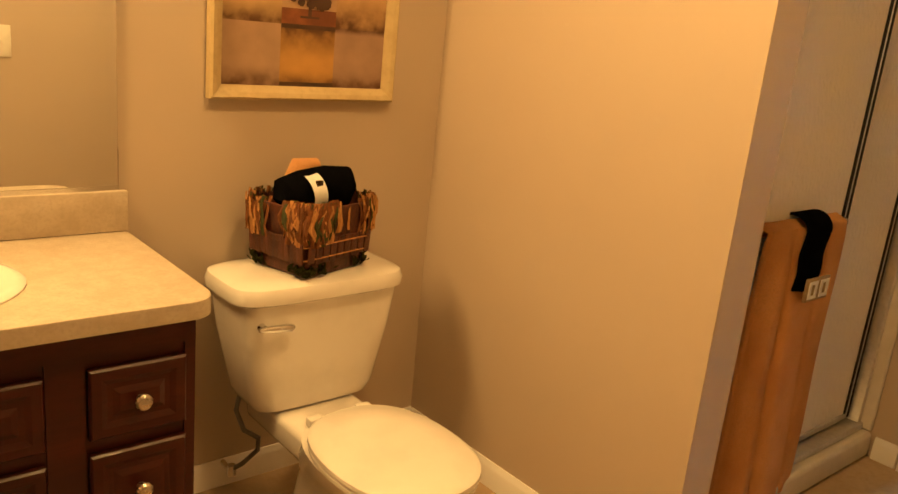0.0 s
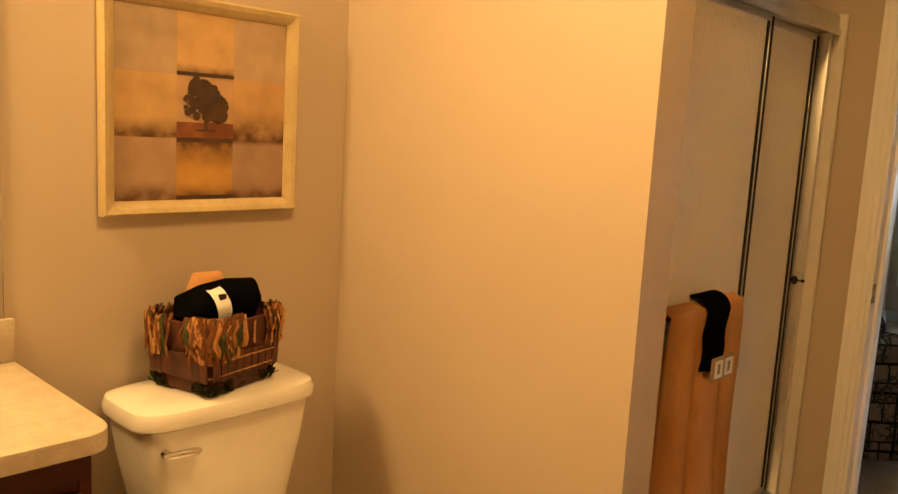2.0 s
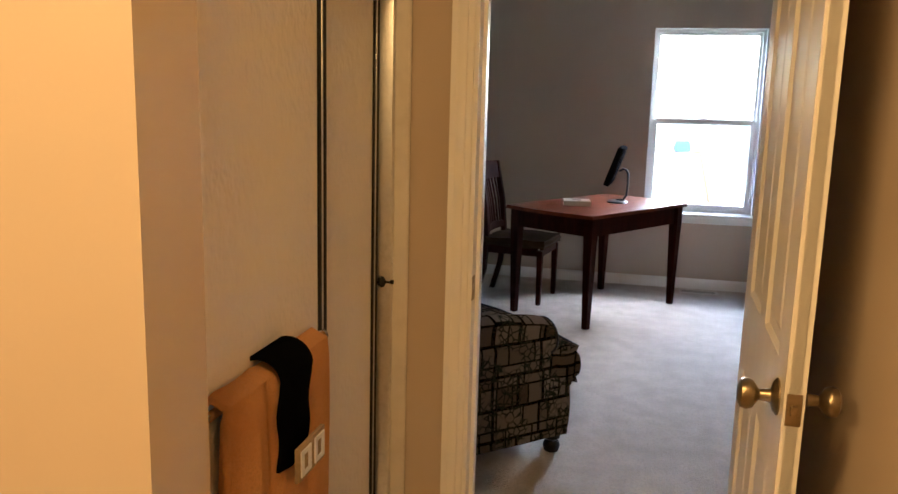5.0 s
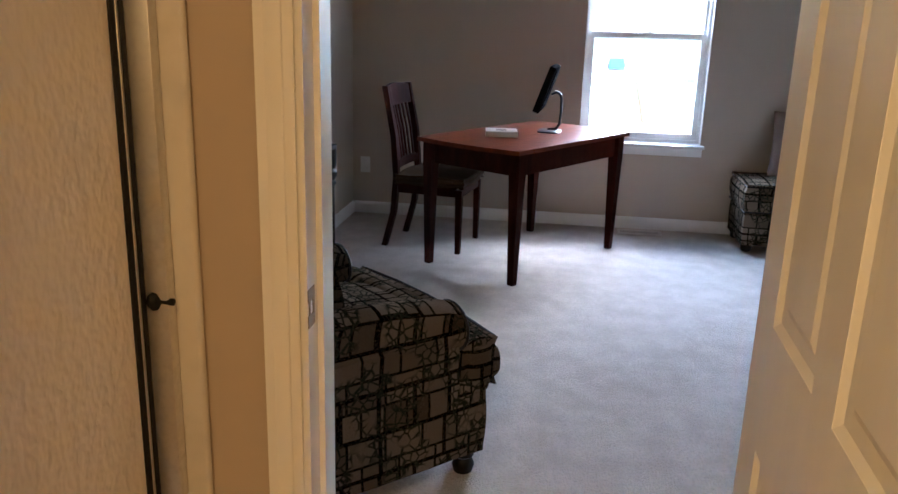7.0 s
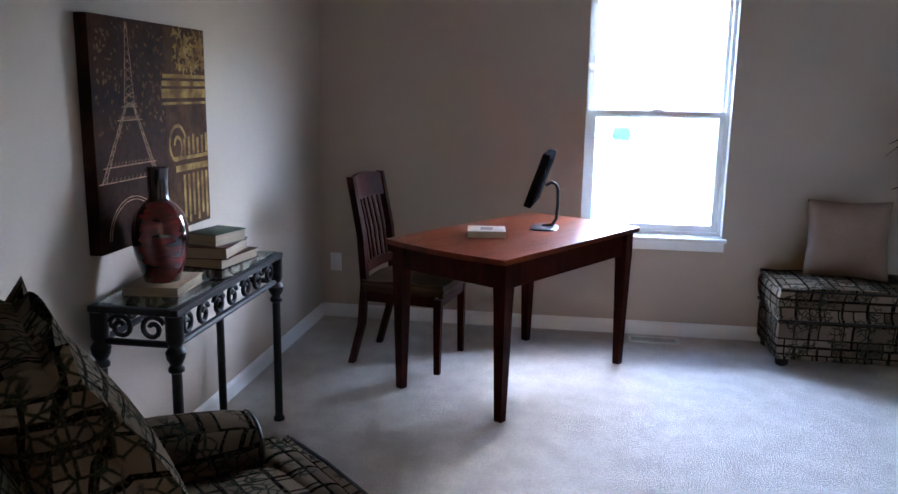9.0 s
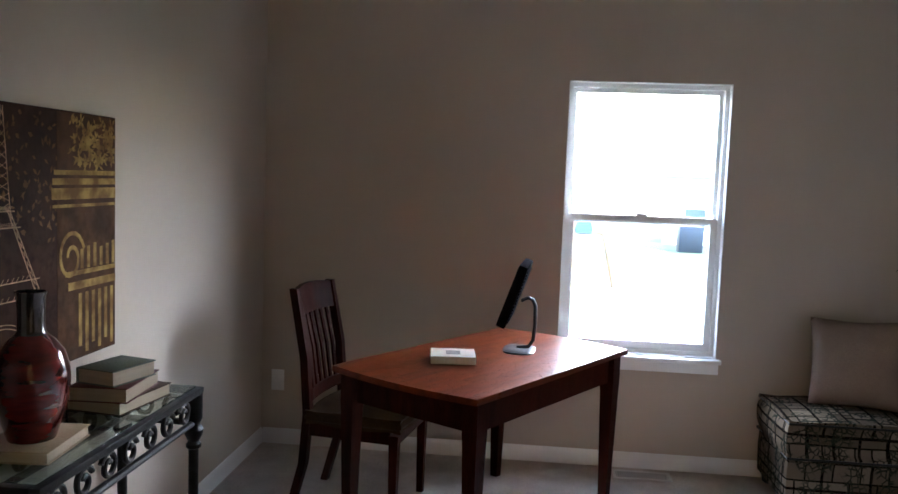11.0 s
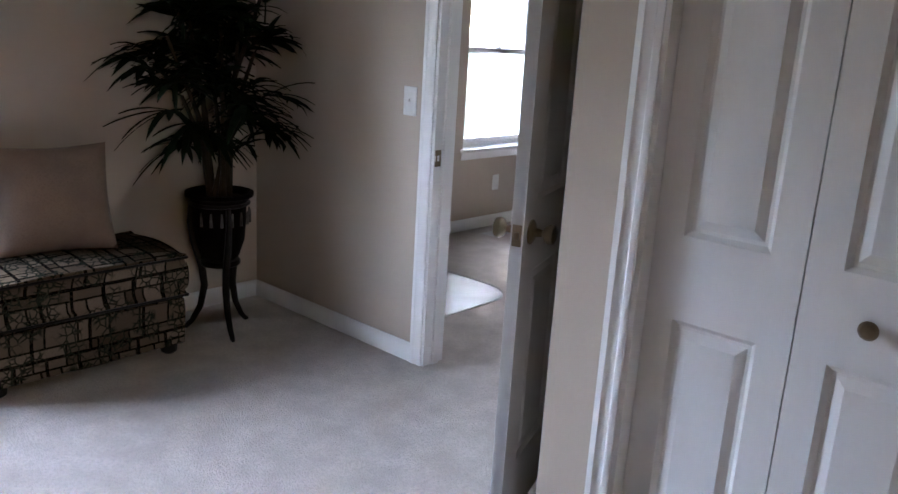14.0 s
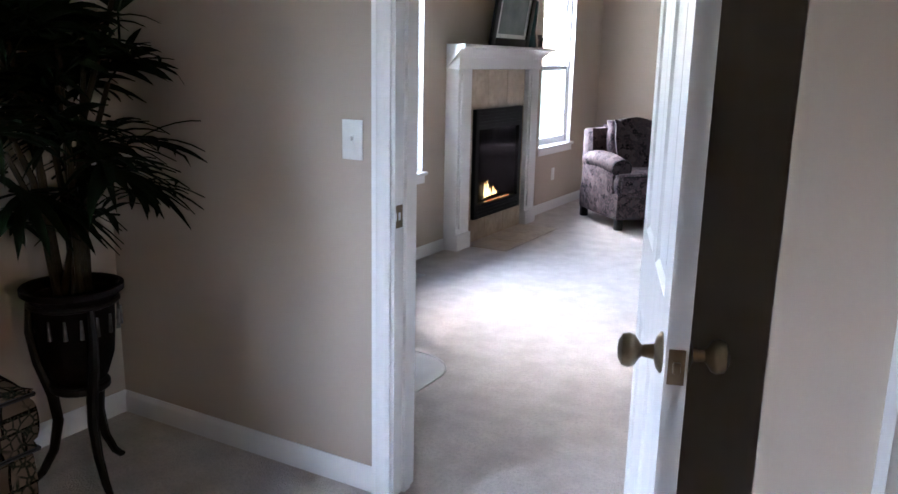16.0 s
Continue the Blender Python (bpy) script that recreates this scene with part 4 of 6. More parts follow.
def toilet(m):
    """Origin on the floor at the tank's back; y towards the wall is positive."""
    t = thing("toilet", m, "cream-white porcelain toilet with its lid down", "toilet")

    def ring(a, b, z, cy, n=5, sq=0.0, cx=0.0):
        return [(x, y, z) for x, y in superellipse(cx, cy, a, b, n, 48, sq)]

    part("tank", loft([ring(0.150, 0.085, 0.335, -0.140, 5), ring(0.176, 0.098, 0.343, -0.140, 5), ring(0.190, 0.104, 0.37, -0.139, 6), ring(0.226, 0.118, 0.55, -0.137, 7), ring(0.242, 0.124, 0.655, -0.136, 7), ring(0.238, 0.122, 0.657, -0.136, 7)]), PORCELAIN, t)
    part("tank_lid", loft([ring(0.250, 0.130, 0.6575, -0.138, 5), ring(0.260, 0.140, 0.664, -0.139, 5), ring(0.262, 0.142, 0.686, -0.139, 5), ring(0.255, 0.135, 0.703, -0.138, 5), ring(0.23, 0.115, 0.711, -0.137, 5), ring(0.16, 0.07, 0.713, -0.137, 5)]), PORCELAIN, t)
    lever = tubed([(-0.195, -0.260, 0.605), (-0.195, -0.277, 0.605)], [0.012, 0.010], 14)
    tube(lever, [(-0.210, -0.279, 0.606), (-0.175, -0.281, 0.604), (-0.120, -0.279, 0.600), (-0.113, -0.277, 0.600)], [0.006, 0.010, 0.010, 0.006], 12)
    part("flush_lever", lever, CHROME, t, "chrome flush lever")
    part("bowl", loft([ring(0.105, 0.24, 0.0, -0.43, 3), ring(0.10, 0.235, 0.02, -0.43, 3), ring(0.092, 0.20, 0.12, -0.42, 3), ring(0.11, 0.22, 0.20, -0.46, 2.6), ring(0.155, 0.25, 0.28, -0.52, 2.4), ring(0.172, 0.256, 0.322, -0.562, 2.3), ring(0.176, 0.258, 0.338, -0.564, 2.3), ring(0.15, 0.22, 0.340, -0.564, 2.3)]), PORCELAIN, t)
    part("shelf", boxed(-0.13, 0.13, -0.40, -0.05, 0.25, 0.334, bevel=0.02, seg=3), PORCELAIN, t)
    part("seat", loft([ring(0.176, 0.226, 0.3405, -0.588, 2.3), ring(0.182, 0.232, 0.344, -0.588, 2.3), ring(0.182, 0.232, 0.354, -0.588, 2.3), ring(0.178, 0.228, 0.358, -0.588, 2.3)]), PORCELAIN, t)
    part("lid", loft([ring(0.176, 0.228, 0.3585, -0.588, 2.35), ring(0.183, 0.235, 0.362, -0.588, 2.35), ring(0.182, 0.234, 0.372, -0.588, 2.35), ring(0.170, 0.222, 0.379, -0.586, 2.35), ring(0.10, 0.13, 0.383, -0.584, 2.3)]), PORCELAIN, t)
    for s in (-1, 1):
        part("hinge", boxed(s * 0.075 - 0.022, s * 0.075 + 0.022, -0.360, -0.330, 0.3410, 0.366, bevel=0.006), PORCELAIN, t)
    hose = [(-0.17, -0.10, 0.35), (-0.18, -0.10, 0.30), (-0.17, -0.13, 0.25), (-0.13, -0.14, 0.22), (-0.12, -0.12, 0.17), (-0.15, -0.09, 0.12), (-0.17, -0.06, 0.09)]
    part("supply_hose", tubed(hose, 0.007, 10), RUBBER, t, "braided grey supply hose")
    part("stop_valve", tubed([(-0.17, -0.06, 0.075), (-0.17, -0.06, 0.105)], [0.014, 0.012], 12), CHROME, t)
    part("valve_pipe", tubed([(-0.17, -0.06, 0.085), (-0.17, 0.0, 0.085)], 0.008, 10), CHROME, t)


toilet(pose(1.334, 2.022, 0))


def strip(bm, base, top, out, w, curl, rnd):
    """One husk leaf: a narrow folded blade from base to top, bent outwards."""
    side = Vector((-out.y, out.x, 0))
    rows = []
    for k in range(5):
        f = k / 4
        p = base.lerp(top, f) + out * (curl * math.sin(f * 2.6)) + side * 0.006 * math.sin(5 * f + rnd.random() * 3)
        ww = w * (1 - 0.75 * f ** 2)
        rows.append([bm.verts.new(p + side * ww), bm.verts.new(p + out * 0.004), bm.verts.new(p - side * ww)])
    for a, b in zip(rows, rows[1:]):
        bm.faces.new((a[0], a[1], b[1], b[0]))
        bm.faces.new((a[1], a[2], b[2], b[1]))


def basket(m):
    """A square basket: moss foot, bark slat band with cords, and a thick ruff of husks."""
    b = thing("basket", m, "square basket of bark slats and corn husks on the tank", "basket")
    rnd = random.Random(5)

    def sq(a, z, n=8):
        return [(x, y, z) for x, y in superellipse(0, 0, a, a * 0.82, n, 32)]

    part("lining", loft([sq(0.112, 0.0), sq(0.118, 0.006), sq(0.122, 0.05), sq(0.128, 0.11), sq(0.142, 0.185), sq(0.136, 0.186), sq(0.122, 0.11), sq(0.112, 0.02)]), BARK, b)
    bm = bmesh.new()
    for k in range(150):
        t = 2 * math.pi * rnd.random()
        x, y = (0.121 * math.copysign(abs(math.cos(t)) ** 0.25, math.cos(t)), 0.100 * math.copysign(abs(math.sin(t)) ** 0.25, math.sin(t)))
        out = Vector((x, y, 0)).normalized()
        strip(bm, Vector((x, y, rnd.uniform(0.001, 0.018))), Vector((x, y, rnd.uniform(0.02, 0.042))) + Vector((rnd.uniform(-.02, .02), rnd.uniform(-.02, .02), 0)), out, 0.006, 0.006, rnd)
    tagged(part("moss", bm, MOSS, b, "dark green moss", smooth=False), kind="stuff")
    for side in range(4):
        for k in range(9):
            u = -0.108 + 0.027 * k
            h = 0.038 + 0.006 * rnd.random()
            bmx = boxed(-0.0115, 0.0115, 0, 0.006, h, 0.098 + 0.01 * rnd.random(), bevel=0.002)
            a, dd = (u, 0.0995 * 1.0) if side % 2 == 0 else (u * 0.8, 0.123)
            bmesh.ops.transform(bmx, matrix=pose(0, 0, 0, 0, 0, 90 * side) @ pose(a, dd, 0, -4, 0, rnd.uniform(-3, 3)), verts=bmx.verts)
            part("slat", bmx, BARK, b)
    for z, a in ((0.052, 0.129), (0.088, 0.133)):
        pts = [(x, y, z + 0.002 * math.sin(7 * i)) for i, (x, y) in enumerate(superellipse(0, 0, a, a * 0.84, 8, 40))]
        part("cord", tubed(pts + pts[:1], 0.0022, 6, False), HUSK_A, b)
    for mat, count, seed in ((HUSK_C, 90, 1), (HUSK_B, 260, 2), (HUSK_A, 240, 3)):
        bm = bmesh.new()
        rr = random.Random(seed)
        for k in range(count):
            t = 2 * math.pi * rr.random()
            f = rr.uniform(0.98, 1.06)
            x, y = 0.131 * f * math.copysign(abs(math.cos(t)) ** 0.3, math.cos(t)), 0.109 * f * math.copysign(abs(math.sin(t)) ** 0.3, math.sin(t))
            out = Vector((x, y, 0)).normalized()
            low = rr.random() < 0.5
            z0, z1 = (rr.uniform(0.085, 0.115), rr.uniform(0.17, 0.205)) if low else (rr.uniform(0.185, 0.205), rr.uniform(0.095, 0.14))
            tip = Vector((x, y, z1)) + out * rr.uniform(-0.004, 0.006) + Vector((rr.uniform(-.010, .010), rr.uniform(-.010, .010), 0))
            strip(bm, Vector((x, y, z0)), tip, out, rr.uniform(0.005, 0.011), rr.uniform(0.003, 0.011), rr)
        tagged(part("husk_fringe", bm, mat, b, smooth=False), kind="stuff")


BASKET = pose(1.346, 1.893, 0.7145, 0, 0, 16)
basket(BASKET)


def roll(name, path, r, material, label, m, flat=0.8):
    t = thing(name, m, label, "towel")
    bm = bmesh.new()
    n = len(path)
    radii = [r * (0.55 if k in (0, n - 1) else 1.0) for k in range(n)]
    tube(bm, path, radii, 18, True, flat)
    for v in bm.verts:
        v.co += 0.006 * noise.noise_vector(v.co * 22)
    part("cloth", bm, material, t)
    return t


tw = roll("rolled_towel", [(-0.105, 0, 0.155), (-0.09, 0, 0.172), (-0.04, 0.0, 0.186), (0.03, 0.0, 0.192), (0.09, 0, 0.186), (0.11, 0, 0.172)], 0.060, BLACKTOWEL, "rolled black towel with a paper band in the basket", BASKET @ pose(0.0, -0.01, 0.02, 0, 0, -10))
bm = tubed([(-0.052, 0, 0.182), (-0.010, 0, 0.188)], 0.067, 20, False, 0.84)
band = part("paper_band", bm, WHITECOVER, tw, "white printed paper band")
part("print", boxed(-0.041, -0.021, -0.058, -0.050, 0.202, 0.226, bevel=0.001), COVER_C, band)
roll("rolled_towel", [(-0.05, 0.04, 0.15), (-0.04, 0.04, 0.20), (-0.015, 0.04, 0.242), (0.03, 0.04, 0.238), (0.06, 0.04, 0.20)], 0.034, TOWEL, "folded peach towel tucked behind the black one", BASKET @ pose(0, 0, 0.015))


def painting(m, w, h):
    """A framed print of nine tinted fields with a dark tree in the middle one. Local x right, z up, y out of the wall."""
    p = thing("framed_picture", m, "square print of a lone tree in a pale gold frame", "picture")
    fw = 0.036
    prof = [(0.0, 0.0), (0.0, 0.026), (0.006, 0.031), (0.018, 0.027), (0.030, 0.018), (fw, 0.012), (fw, 0.0)]
    bm = bmesh.new()
    rings = []
    for sx, sz in ((-1, -1), (1, -1), (1, 1), (-1, 1)):
        rings.append([bm.verts.new((sx * (w / 2 - a), d, sz * (h / 2 - a))) for a, d in prof])
    for k in range(4):
        a, b = rings[k], rings[(k + 1) % 4]
        for q in range(len(prof) - 1):
            bm.faces.new((a[q], a[q + 1], b[q + 1], b[q]))
    part("frame", bm, FRAMEGOLD, p, "pale gold moulded frame", smooth=False)
    brown, rim = (0.075, 0.026, 0.010), 0.6
    tones = [((0.46, 0.33, 0.22), 0, 0), ((0.56, 0.36, 0.17), 0.22, 0), ((0.44, 0.32, 0.22), 0, 0),
             ((0.52, 0.32, 0.15), rim, 0), ((0.50, 0.32, 0.18), 0, 0), ((0.54, 0.35, 0.16), 0.35, 0),
             ((0.36, 0.23, 0.16), 0.3, 0.12), ((0.52, 0.28, 0.08), 0.3, rim), ((0.40, 0.26, 0.17), 0.35, 0)]
    iw, ih = w - 2 * fw, h - 2 * fw
    cw, ch = iw / 3, ih / 3
    for k, (tint, low, high) in enumerate(tones):
        cx, cz = (k % 3 - 1) * cw, (1 - k // 3) * ch
        fm = print_paint("print_field", tint, brown, low, high)
        part("print_field", boxed(cx - cw / 2, cx + cw / 2, 0.003, 0.0085 + 0.0006 * (k % 2), cz - ch / 2, cz + ch / 2), fm, p, smooth=False)
    ink = surface("tree_ink", (0.035, 0.018, 0.010), (0.07, 0.03, 0.015), 0.6, 20, 80, 0.02)
    rust = surface("rust_ink", (0.30, 0.10, 0.03), (0.14, 0.04, 0.014), 0.6, 12, 60, 0.02)
    part("print_ground", boxed(-cw * 0.5, cw * 0.5, 0.009, 0.0098, -ch * 0.5, -ch * 0.24), rust, p, smooth=False)
    part("print_band", boxed(-cw * 0.5, cw * 0.5, 0.009, 0.0100, ch * 0.5, ch * 0.56), ink, p, smooth=False)
    part("print_band", boxed(-cw * 0.5, cw * 0.5, 0.009, 0.0100, -ch * 0.56, -ch * 0.49), ink, p, smooth=False)
    part("print_band", boxed(-cw * 0.5, cw * 0.5, 0.009, 0.0099, -ch * 1.5, -ch * 1.43), ink, p, smooth=False)
    rnd = random.Random(2)
    bm = bmesh.new()
    for k in range(300):
        lobe = ((-0.018, 0.0, 0.030), (0.012, 0.028, 0.027), (0.022, 0.004, 0.026), (-0.004, 0.018, 0.028), (-0.03, -0.012, 0.017), (0.02, 0.045, 0.014))[k % 6]
        a, q0 = rnd.uniform(0, 6.283), rnd.random() ** 0.5
        x, z = 1.3 * lobe[0] + 1.3 * q0 * lobe[2] * math.cos(a), 0.002 + 1.25 * lobe[1] + 1.3 * q0 * lobe[2] * math.sin(a)
        rr = rnd.uniform(0.005, 0.010)
        vs = [bm.verts.new((x + rr * rnd.uniform(0.8, 1.1) * math.cos(q), 0.0104 + 0.00001 * k, z + rr * rnd.uniform(0.8, 1.1) * math.sin(q))) for q in [6.283 * i / 8 for i in range(8)]]
        bm.faces.new(vs)
    box(bm, -0.006, 0.004, 0.0095, 0.0104, -ch * 0.36, 0)
    box(bm, -0.03, 0.028, 0.0095, 0.0103, -ch * 0.385, -ch * 0.35)
    part("print_tree", bm, ink, p, smooth=False)


painting(pose(1.385, 2.036, 1.424, 0, 0, 180), 0.570, 0.560)


# ---- shower ----
def shower():
    s = thing("shower_enclosure", pose(0, 0, 0), "framed sliding shower door with pebbled glass", "shower door")
    x0, x1, yg = 2.003, 3.216, 1.105
    part("sill_track", boxed(x0, x1, yg - 0.04, yg + 0.045, 0.102, 0.128, bevel=0.004), ALUMINIUM, s)
    head = bmesh.new()
    box(head, x0, x1, yg - 0.045, yg + 0.045, 1.800, 1.862, bevel=0.006)
    box(head, x0, x1, yg - 0.052, yg - 0.044, 1.792, 1.812, bevel=0.003)
    part("header", head, ALUMINIUM, s, "polished aluminium header")
    for xa in (x0, x1 - 0.026):
        part("wall_jamb", boxed(xa, xa + 0.026, yg - 0.03, yg + 0.04, 0.128, 1.800, bevel=0.003), ALUMINIUM, s)

    def panel(xa, xb, y, label):
        g = part("glass", boxed(xa + 0.018, xb - 0.018, y - 0.003, y + 0.003, 0.15, 1.785), OBSCURE, s, label, smooth=False)
        for xs in (xa, xb - 0.020):
            part("stile", boxed(xs, xs + 0.020, y - 0.010, y + 0.010, 0.132, 1.797, bevel=0.003), ALUMINIUM, g)
            q = xs + 0.020 if xs == xa else xs - 0.013
            part("seal", boxed(q, q + 0.013, y - 0.0075, y + 0.0075, 0.148, 1.787), BLACKSEAL, g, "black rubber seal", smooth=False)
        part("insert", boxed(xb - 0.016, xb - 0.004, y - 0.0125, y - 0.0102, 0.140, 1.790), BLACKSEAL, g, "black rubber bumper strip", smooth=False)
        for z in (0.132, 1.775):
            part("rail", boxed(xa + 0.0201, xb - 0.0201, y - 0.010, y + 0.010, z, z + 0.022, bevel=0.003), ALUMINIUM, g)
        return g

    outer = panel(x0 + 0.03, 2.715, yg - 0.018, "pebbled milky glass panel")
    inner = panel(2.668, x1 - 0.028, yg + 0.018, "pebbled milky glass panel")
    yb = 1.070
    bar = part("towel_bar", tubed([(2.10, yb, 0.932), (2.665, yb, 0.932)], 0.0085, 14), CHROME, outer, "chrome towel bar")
    for x in (2.12, 2.640):
        tb = tubed([(x, yg - 0.028, 0.932), (x, yb, 0.932)], 0.007, 12)
        part("bracket", tb, CHROME, outer)
    part("bar_cap", lathe([(0.004, 0), (0.012, 0.003), (0.013, 0.012), (0.010, 0.018), (0.003, 0.020)], 16, axis="x", centre=(2.665, yb, 0.932)), CHROME, outer)
    part("grab_knob", lathe([(0.006, 0), (0.006, 0.02), (0.015, 0.026), (0.017, 0.034), (0.012, 0.042), (0.003, 0.044)], 18, axis="y", centre=(3.195, yg - 0.037, 0.937)), BLACKSEAL, inner, "small black knob")
    part("inner_bar", tubed([(2.80, yg + 0.085, 0.93), (3.165, yg + 0.085, 0.94)], 0.009, 12), CHROME, inner, "chrome bar inside the shower")
    for x in (2.80, 3.16):
        part("bracket", tubed([(x, yg + 0.028, 0.935), (x, yg + 0.085, 0.935)], 0.007, 10), CHROME, inner)


shower()
pan = thing("shower_pan", pose(0, 0, 0), "cream acrylic shower base with a raised threshold", "shower base")
part("threshold", boxed(2.003, 3.237, 1.030, 1.20, 0.001, 0.100, bevel=0.018, seg=4), ACRYLIC, pan)
part("base", boxed(2.003, 3.237, 1.201, 2.036, 0.001, 0.045, bevel=0.008), ACRYLIC, pan)
sur = thing("shower_surround", pose(0, 0, 0), "cream acrylic shower surround with a rounded edge", "shower wall")
part("side_panel", boxed(3.218, 3.2385, 1.035, 2.034, 0.102, 1.868, bevel=0.009, seg=4), ACRYLIC, sur)
part("back_panel", boxed(2.022, 3.216, 2.012, 2.037, 0.047, 1.868, bevel=0.006), ACRYLIC, sur)
part("side_panel", boxed(2.001, 2.0205, 1.20, 2.034, 0.102, 1.868, bevel=0.006), ACRYLIC, sur)


def drape(name, m, x0, x1, front, back, r, thick, folds, material, label, seed, flare=0.0, creases=()):
    """A towel hung over a bar along x: down the front and the back, with soft folds that grow downwards."""
    t = thing(name, m, label, "towel")
    nu, nv = 64, 46
    total = front + back + math.pi * r
    bm = bmesh.new()
    grid = []
    for j in range(nv + 1):
        s = total * j / nv
        row = []
        for i in range(nu + 1):
            u = i / nu
            x = x0 + (x1 - x0) * u
            if s < front:
                y, z, hang = -r, -(front - s), (front - s) / front
            elif s < front + math.pi * r:
                a = (s - front) / r
                y, z, hang = -r * math.cos(a), r * math.sin(a), 0
            else:
                y, z, hang = r, -(s - front - math.pi * r), 0.5 * (s - front - math.pi * r) / max(back, 0.01)
            wave = math.sin(u * folds * 6.283 + seed + 0.8 * math.sin(3 * u + seed)) * (0.003 + 0.020 * hang)
            for at, wide, deep in creases:
                wave += deep * math.exp(-((u - at - 0.05 * hang) / wide) ** 2) * (0.35 + 0.65 * hang)
            side = -1 if y < 0 else 1
            x += flare * hang * (u - 0.6) + 0.006 * math.sin(9 * hang + seed)
            y += side * (0.012 * hang) + wave * (1 if abs(hang) > 0 else 0.2)
            row.append(bm.verts.new((x, y, z + 0.004 * math.sin(7 * u + seed) * hang)))
        grid.append(row)
    for a, b in zip(grid, grid[1:]):
        for i in range(nu):
            bm.faces.new((a[i], a[i + 1], b[i + 1], b[i]))
    c = part("cloth", bm, material, t)
    so = c.modifiers.new("thickness", "SOLIDIFY")
    so.thickness, so.offset = thick, 0
    return t


drape("towel", pose(0, 1.070, 0.927), 2.205, 2.625, 0.86, 0.60, 0.028, 0.014, 1.1, TOWEL, "peach bath towel hanging over the shower bar", 0.6, 0.05, ((0.05, 0.04, 0.050), (0.18, 0.05, -0.020), (0.33, 0.035, 0.055), (0.72, 0.035, 0.040)))
bt = drape("towel", pose(0, 1.068, 0.930), 2.358, 2.490, 0.165, 0.15, 0.047, 0.008, 0.2, BLACKTOWEL, "black hand towel folded over the bath towel", 1.4)
bnd = part("paper_band", boxed(2.372, 2.500, -0.072, -0.0635, -0.188, -0.122, bevel=0.002), COVER_D, bt, "brown and white printed paper band")
for xx in (2.382, 2.446):
    fr2 = bmesh.new()
    for q in ((xx, xx + 0.046, -0.180, -0.171), (xx, xx + 0.046, -0.139, -0.130), (xx, xx + 0.012, -0.171, -0.139), (xx + 0.034, xx + 0.046, -0.171, -0.139)):
        box(fr2, q[0], q[1], -0.0745, -0.0715, q[2], q[3])
    part("print", fr2, WHITECOVER, bnd, "white printed square", smooth=False)


# ---- office ----
def desk(m):
    """Writing desk: bowed top, deep apron, tapered legs. Local x along the long side."""
    d = thing("desk", m, "cherry-stained wooden writing desk with tapered legs", "desk")
    hx, hy = 0.598, 0.355
    pts = []
    n = 12
    for k in range(n + 1):
        f = -1 + 2 * k / n
        pts.append((f * hx, -hy - 0.004 * (1 - f * f)))
    for k in range(1, n + 1):
        f = -1 + 2 * k / n
        pts.append((hx + 0.035 * (1 - f * f), f * hy))
    for k in range(1, n + 1):
        f = 1 - 2 * k / n
        pts.append((f * hx, hy + 0.004 * (1 - f * f)))
    for k in range(1, n):
        f = 1 - 2 * k / n
        pts.append((-hx - 0.035 * (1 - f * f), f * hy))
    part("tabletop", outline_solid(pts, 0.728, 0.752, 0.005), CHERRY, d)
    ax, ay = 0.528, 0.300
    for s in (-1, 1):
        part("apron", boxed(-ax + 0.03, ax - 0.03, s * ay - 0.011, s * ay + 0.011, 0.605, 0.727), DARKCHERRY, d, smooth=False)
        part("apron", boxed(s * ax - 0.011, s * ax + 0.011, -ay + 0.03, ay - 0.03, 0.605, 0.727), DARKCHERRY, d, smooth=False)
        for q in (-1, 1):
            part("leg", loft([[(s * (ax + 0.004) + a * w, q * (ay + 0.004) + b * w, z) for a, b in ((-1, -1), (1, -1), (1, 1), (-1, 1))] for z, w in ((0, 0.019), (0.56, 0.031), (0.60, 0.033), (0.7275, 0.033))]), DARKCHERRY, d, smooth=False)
    dr = part("drawer", boxed(-0.30, 0.30, ay + 0.0115, ay + 0.022, 0.628, 0.712, bevel=0.003), DARKCHERRY, d)
    for x in (-0.17, 0.17):
        part("knob", lathe([(0.006, 0), (0.006, 0.01), (0.013, 0.016), (0.013, 0.022), (0.004, 0.026)], 14, axis="y", centre=(x, ay + 0.022, 0.67)), BRONZE, dr)


DESK = pose(6.862, 0.650, 0, 0, 0, -31.9)
desk(DESK)


